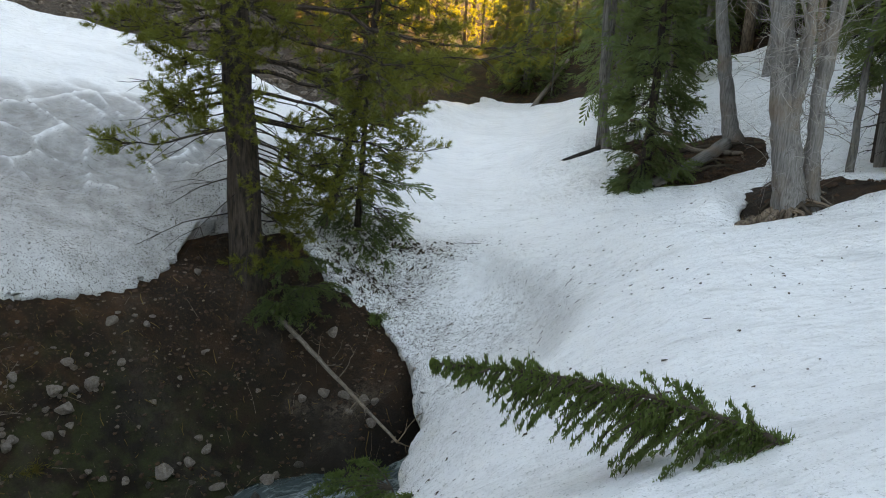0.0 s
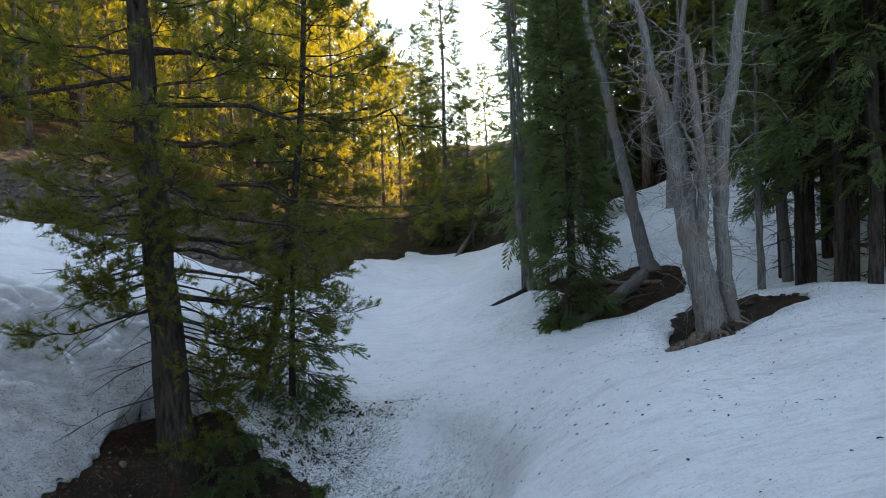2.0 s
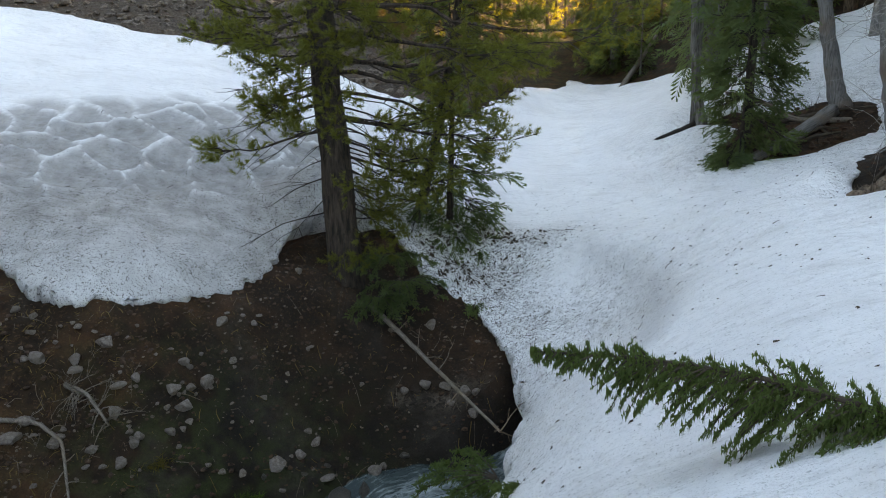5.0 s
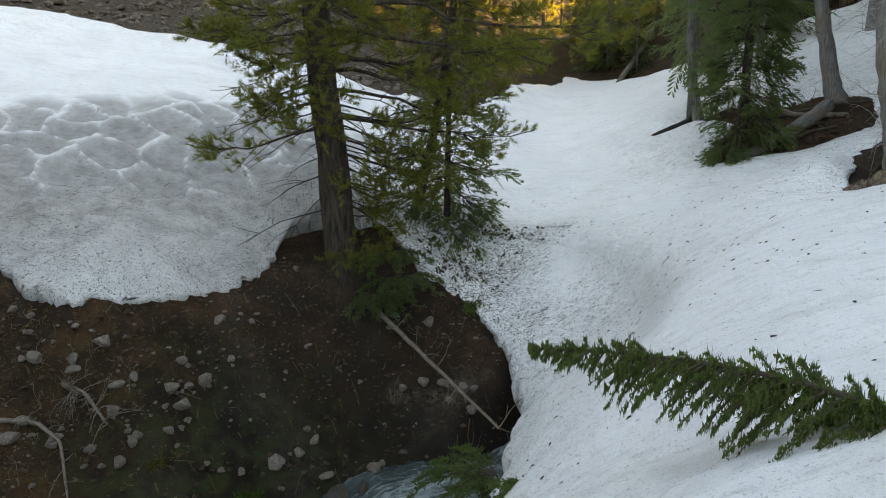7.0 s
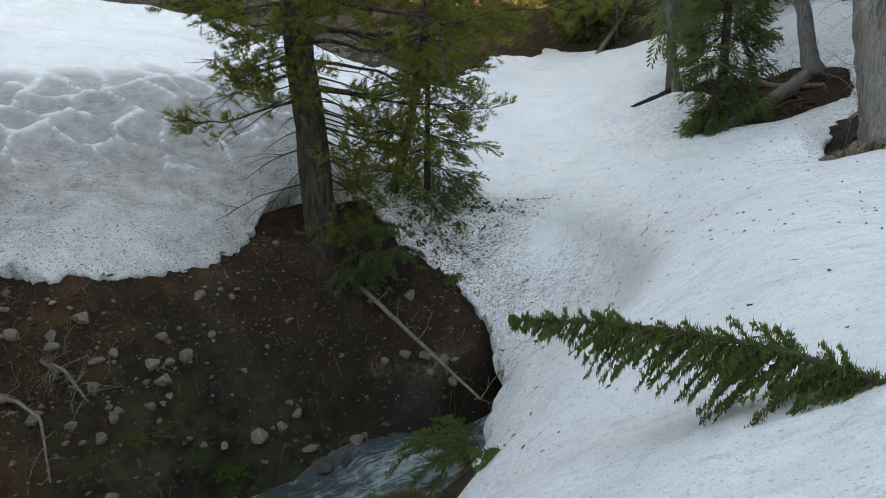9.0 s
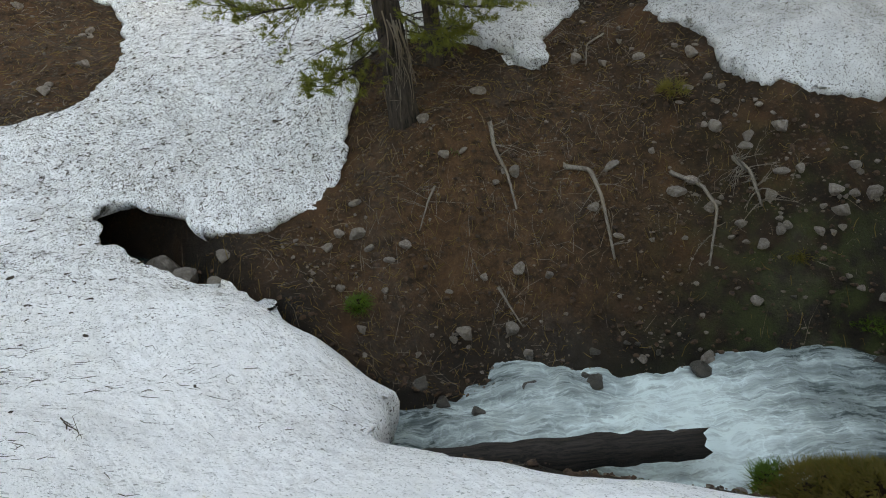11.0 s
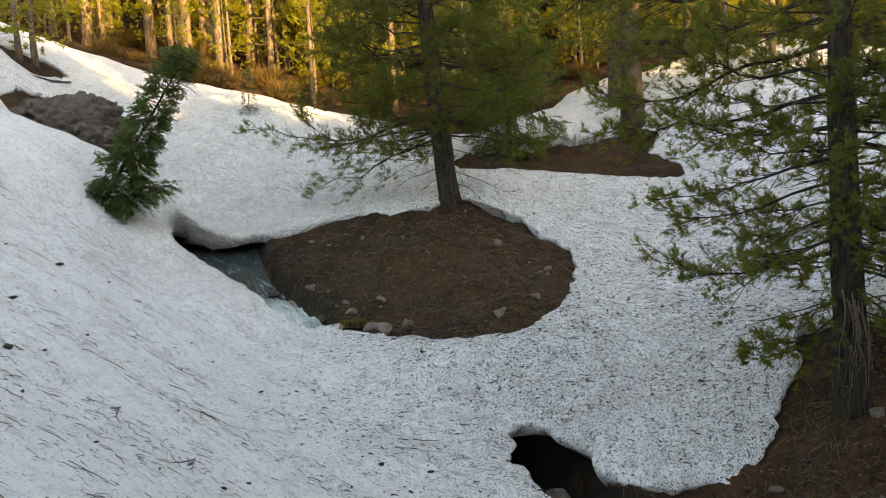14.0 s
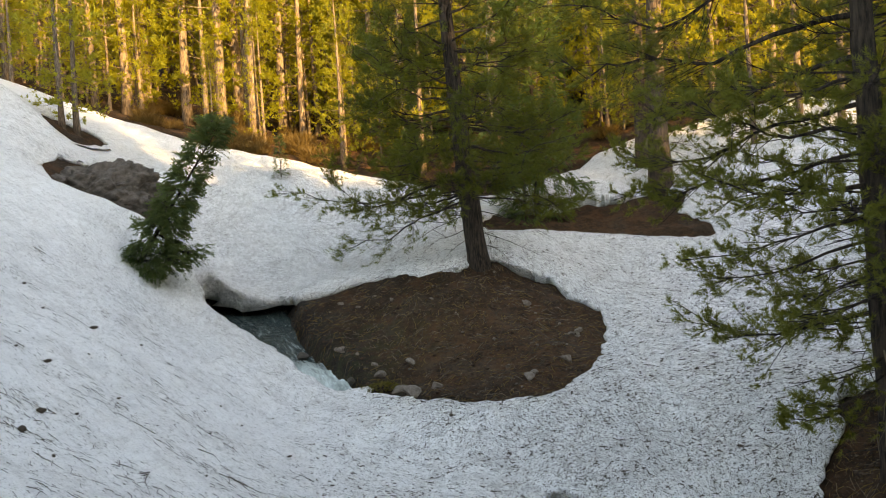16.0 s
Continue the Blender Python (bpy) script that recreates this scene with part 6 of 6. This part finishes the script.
def tussock(x, y, z, size, seed, blades, material, label, name="grass_tussock", category="grass"):
    """A clump of hanging grass blades over a lump of earth."""
    rng = np.random.default_rng(seed)
    n = blades
    a, r = rng.uniform(0, 6.28, n), np.sqrt(rng.random(n)) * size[0]
    px, py = r * np.cos(a), r * np.sin(a) * size[1] / size[0]
    hump = size[2] * (1 - (r / size[0]) ** 2)
    at = np.stack([px, py, hump], 1)
    clump = np.stack([ripple(px, py, 0.13, seed), ripple(px, py, 0.16, seed + 2.0), np.zeros(n)], 1)
    way = np.stack([np.cos(a) * 0.5, np.sin(a) * 0.5, np.full(n, 0.15)], 1) + 0.9 * clump + rng.normal(0, 0.5, (n, 3)) * [1, 1, 0.5]
    h = Heap()
    h.tris(*tufts(at, way, rng.uniform(0.06, 0.17, n), 5, 0.012, 0.9, rng))
    t = thing(name, pose(x, y, z, 0, 0, seed * 37 % 360), label, category)
    part("grass", h.mesh("grass", material, False), t)["kind"] = "stuff"
    lump = stone_mesh(seed + 100, 0.7, 3)
    lump.materials.append(SOIL)
    ob = part("root_ball", lump, t)
    ob.scale = (size[0] * 2.1, size[1] * 2.3, size[2] * 2.2)
    return t


tussock(-2.25, 5.5, 0.12, (1.05, 0.78, 0.52), 1, 3200, GRASS, "mossy brown grass tussock beside the rapids")
tussock(-1.3, 7.35, 0.20, (0.5, 0.5, 0.42), 2, 1300, BRUSH, "rusty grass tussock under the snow's edge")
tussock(-3.15, 5.25, 0.15, (0.24, 0.18, 0.14), 3, 150, HERB, "fresh green herbs at the water")
tussock(-1.7, 7.55, 0.35, (0.16, 0.14, 0.15), 4, 100, HERB, "fresh green herbs at the water")
tussock(-4.2, 8.35, 0.30, (0.6, 0.3, 0.10), 5, 200, HERB, "green moss and herbs low on the bank")
tussock(-5.0, 8.2, 1.0, (0.5, 0.35, 0.12), 6, 260, GRASS, "yellowish dry grass on the bank")
tussock(-7.3, 8.4, height_at(-7.3, 8.4) - 0.03, (0.28, 0.2, 0.10), 9, 160, GRASS, "yellow-green grass below the snow bank")
tussock(-7.9, 3.2, 0.85, (0.14, 0.14, 0.10), 7, 90, HERB, "small green plant on the bare bank")
tussock(-16.1, -2.1, 2.6, (0.45, 0.3, 0.12), 8, 160, GRASS, "dark green growth beside the upper rapids")


def scatter_litter(name, count, area, lengths, width, material, label, seed, bare, dense=None, lift=0.006, spread=0.7):
    """Needles and twigs strewn on one kind of surface, as one mesh."""
    rng = np.random.default_rng(seed)
    x, y = rng.uniform(area[0], area[1], count), rng.uniform(area[2], area[3], count)
    s = snow_edge(x, y)
    ok = (s < -0.05) if bare else (s > 0.05)
    if bare:
        d, level, half = along_stream(x, y)
        ok &= d > half + 0.1
    if dense is not None:
        ok &= rng.random(count) < dense(x, y)
    x, y, s = x[ok], y[ok], s[ok]
    n = len(x)
    ln = lengths[0] + (lengths[1] - lengths[0]) * rng.random(n) ** 3
    a = rng.normal(1.00, spread, n) if not bare else rng.uniform(0, 6.28, n)
    bend = rng.normal(0, 0.25 if bare else 0.55, n)
    dirs = [(np.cos(a - bend), np.sin(a - bend)), (np.cos(a + bend), np.sin(a + bend))]
    pts = [(x, y)]
    for dx, dy in dirs:
        px, py = pts[-1]
        pts.append((px + dx * ln / 2, py + dy * ln / 2))

    def up(px, py):
        e = snow_edge(px, py)
        return (land_height(px, py, e) if bare else snow_height(px, py, np.maximum(e, 0))) + lift

    w = width * (0.5 + ln / lengths[1]) / 2
    z0 = up(*pts[0])
    lines = [np.stack([pts[0][0], pts[0][1], z0], 1), np.stack([pts[1][0], pts[1][1], up(*pts[1]) + ln * 0.06], 1), np.stack([pts[2][0], pts[2][1], up(*pts[2])], 1)]
    nx, ny = -np.sin(a), np.cos(a)
    off = np.stack([nx * w, ny * w, np.zeros(n)], 1)
    ridge = np.stack([np.zeros(n), np.zeros(n), w * 1.6], 1)
    rows = []
    for p, k in zip(lines, (1.0, 0.8, 0.35)):
        rows += [p - off * k, p + ridge * k, p + off * k]
    verts = np.stack(rows, 1).reshape(-1, 3)
    i = np.arange(n)[:, None] * 9
    f = []
    for r0 in (0, 3):
        for c in (0, 1):
            f += [i + [r0 + c, r0 + c + 1, r0 + c + 4], i + [r0 + c, r0 + c + 4, r0 + c + 3]]
    ob = new(name, mesh_of(name, verts, np.concatenate(f), material, False))
    return tagged(ob, label, "litter", kind="stuff")


def streaks(x, y):
    """Litter gathers in bands across the snow slope."""
    return np.clip(0.22 + 0.75 * ripple(0.54 * x + 0.84 * y, 3.0 * (0.54 * y - 0.84 * x), 2.2, 3.3) + 0.35 * ripple(x, y, 0.5, 1.0), 0.05, 1)


def slope_only(x, y):
    """The near slope on which twigs have gathered."""
    return streaks(x, y) * np.clip((np.degrees(np.arctan2(-x, y)) - 72) / 20, 0.0, 1)


scatter_litter("needle_litter", 42000, (-17, 0, -9, 3), (0.03, 0.17), 0.0052, TWIG, "brown needles and twig bits strewn over the snow", 1, False, slope_only)
scatter_litter("twig_litter", 420, (-16, -2, -9, 3), (0.08, 0.50), 0.010, TWIG, "small dark twigs strewn over the snow", 2, False, slope_only)
scatter_litter("twig_litter", 9000, (-12, 0, 1.5, 13), (0.04, 0.42), 0.0065, STICK, "dry twigs and straw lying on the bare bank", 3, True, lambda x, y: 0.10 + 0.90 * step((-5.2 - x) / 2.5))
scatter_litter("needle_litter", 22000, (-12, 0, 1.5, 13), (0.03, 0.17), 0.010, BRUSH, "rusty fallen needles on the bare bank", 4, True, lambda x, y: 0.12 + 0.88 * step((-4.8 - x) / 3))
scatter_litter("needle_litter", 6000, (-22, -13.5, -5, 4), (0.05, 0.3), 0.012, TWIG, "dry straw on the bare mound", 5, True, None, 0.012)
scatter_litter("twig_litter", 2600, (-22, -13.5, -5, 4), (0.05, 0.30), 0.010, STICK, "pale dry straw on the bare mound", 10, True, None, 0.012)
scatter_litter("needle_litter", 4500, (-22, -13.5, -5, 4), (0.05, 0.25), 0.013, BRUSH, "rusty fallen needles on the bare mound", 7, True)
scatter_litter("needle_litter", 17000, (-26, -8, -3, 10), (0.03, 0.11), 0.016, TWIG, "dark grit and needles on the hollow snow", 8, False,
               lambda x, y: np.clip(0.1 + bulge(x, y, [(-12, 4.0, 3.5, 0.8), (-17, 5.5, 4.5, 0.5), (-13, 0, 3, 0.3), (-22, 5, 4, 0.4)]), 0, 1), spread=1.5)
scatter_litter("needle_litter", 15000, (-16, 6, 5, 16), (0.03, 0.12), 0.008, TWIG, "dark needles sunk into the snow", 6, False,
               lambda x, y: np.clip(bulge(x, y, [(-1.4, 12.9, 1.5, 1.0), (0.4, 12.3, 0.6, -0.7), (0.6, 10.8, 1.5, 0.35), (-11.8, 4.0, 2.5, 0.5), (-6, 11.5, 2.5, 0.25)]), 0.02, 1))


scatter_litter("needle_litter", 9000, (-2.8, 1.6, 10.6, 14.0), (0.012, 0.055), 0.013, TWIG, "dark clots of needles melted into the snow below the pine", 9, False,
               lambda x, y: np.clip(bulge(x, y, [(-1.7, 12.6, 0.9, 0.8), (-0.7, 13.1, 0.8, 0.6), (0.3, 13.2, 0.5, 0.35), (-0.3, 11.4, 0.7, 0.35), (0.4, 12.3, 0.5, -0.5)]), 0, 1), spread=3.0)
scatter_litter("bark_litter", 1500, (-2.4, 1.0, 11.8, 14.1), (0.03, 0.10), 0.045, TWIG, "dark clumps of bark and cones in the melted snow below the pine", 12, False,
               lambda x, y: np.clip(bulge(x, y, [(-1.4, 13.4, 0.5, 0.5), (-0.8, 13.6, 0.4, 0.6), (-0.2, 13.4, 0.35, 0.3), (-1.6, 12.5, 0.4, 0.5), (-1.1, 12.2, 0.35, 0.4)]), 0, 1), spread=3.0)


scatter_litter("needle_litter", 1500, (-0.2, 9, 4.5, 18), (0.010, 0.055), 0.014, TWIG, "dark specks of bark and needles on the open snow", 11, False, lambda x, y: 0.5 + 0.5 * ripple(x, y, 1.6, 2.0), spread=3.0)


def dark_clod(x, y, size, seed, label):
    me = stone_mesh(seed, 0.5, 1)
    me.materials.append(TWIG)
    ob = new("bark_piece", me)
    ob.matrix_world = pose(x, y, top_at(x, y) + size * 0.12, 0, 0, seed * 53) @ Matrix.Diagonal((size, size * 0.55, size * 0.8, 1))
    tagged(ob, label, "debris", "bark pieces on the snow")


rng_clod = np.random.default_rng(9)
for i in range(90):
    x, y = rng_clod.uniform(-14, 0), rng_clod.uniform(-8, 1.5)
    if snow_edge(np.array([x]), np.array([y]))[0] > 0.3 and math.hypot(x, y) > 2.2:
        dark_clod(x, y, 0.06 + 0.16 * rng_clod.random() ** 2.5, 200 + i, "dark bark piece or cone on the snow")
for i, (x, y) in enumerate(((0.9, 12.4), (-0.6, 13.2), (1.4, 13.0), (2.6, 9.6), (4.4, 8.0), (1.9, 15.0), (5.2, 9.2), (3.3, 6.8))):
    dark_clod(x, y, 0.06, 300 + i, "dark bark piece on the snow")


def dead_twig(x, y, seed, label):
    rng = np.random.default_rng(seed)
    h = Heap()
    for k in range(5):
        bare_branch(h, np.array([0.06 * k, 0.01 * k, 0.02]), rng.uniform(-0.7, 0.5), rng.uniform(0.2, 0.5), rng, droop=rng.uniform(-0.5, 0.0), forks=3, r=0.006)
    heap_thing("dead_branch", h, TWIG, label, "branch").location = (x, y, top_at(x, y) + 0.01)


dead_twig(-5.1, -0.3, 401, "dead forked twig standing on the snow")
dead_twig(-6.8, -2.5, 402, "dark dead twig lying on the snow")
dead_twig(-7.4, -3.4, 403, "dark dead twig lying on the snow")


def brush(x, y, size, seed, material, label):
    rng = np.random.default_rng(seed)
    h = Heap()
    n = 220
    a = rng.uniform(0, 6.28, n)
    at = np.stack([np.cos(a), np.sin(a), np.zeros(n)], 1) * (rng.random(n)[:, None] ** 0.5) * size * 0.7
    at[:, 2] = rng.random(n) * size * 0.7
    way = np.stack([np.cos(a) * 0.5, np.sin(a) * 0.5, np.ones(n)], 1) + rng.normal(0, 0.3, (n, 3))
    h.tris(*tufts(at, way, np.full(n, 0.4 * size), 5, 0.03 * size, 0.8, rng))
    ob = new("shrub", h.mesh("shrub", material, False))
    ob.location = (x, y, height_at(x, y) - 0.05)
    return tagged(ob, label, "shrub", "low brush under the trees")


first_brush = [brush(*polar(108, 37), 1.0, 501, BRUSH, "rusty dry brush at the edge of the snow"), brush(*polar(101, 36), 1.0, 502, BRUSH, "rusty dry brush at the edge of the snow"), brush(*polar(3, 48), 1.0, 503, GRASS, "yellow-green low brush in the gully")]
rb = random.Random(3)
for i in range(90):
    if i < 34:
        az, d, k = rb.uniform(95, 113), rb.uniform(36, 44), i % 2
    elif i < 64:
        az, d, k = rb.uniform(9, 40), rb.uniform(33, 46), i % 2
    elif i < 76:
        az, d, k = rb.uniform(-9, 6), rb.uniform(46, 62), 2
    else:
        az, d, k = rb.uniform(60, 95), rb.uniform(37, 50), i % 2
    x, y = polar(az, d)
    o = copy_thing(first_brush[k], pose(x, y, height_at(x, y) - 0.05, 0, 0, rb.uniform(0, 360)))
    s = rb.uniform(0.5, 1.3)
    o.matrix_basis = o.matrix_basis @ Matrix.Diagonal((s, s, s * rb.uniform(0.7, 1.1), 1))


def hanging_twigs(x, y, z, seed, count, long, label):
    """Fine dead twigs that hang in a sheaf from a trunk."""
    rng = np.random.default_rng(seed)
    h = Heap()
    for i in range(count):
        p = rng.normal(0, 0.10, 3) * [1, 1, 0.6]
        ln = long * rng.uniform(0.5, 1.1)
        k = np.linspace(0, 1, 6)
        d = np.array([rng.normal(0.0, 0.05), rng.normal(0.06, 0.05), -1])
        q = p + d * (ln * k)[:, None] + np.cumsum(rng.normal(0, 0.03, (6, 3)), 0)
        h.rod(q, 0.013 * (1 - 0.8 * k), 3)
        for f in (2, 3, 4):
            e = q[f] + rng.normal(0, 0.08, 3) + [0, 0, -0.14]
            h.rod(np.stack([q[f], e]), [0.005, 0.002], 3)
    ob = heap_thing("dead_branch", h, STICK, label, "branch")
    ob.location = (x, y, z)


hanging_twigs(-9.5, 5.05, 4.0, 601, 26, 1.5, "sheaf of dead twigs hanging from the shaggy pine")
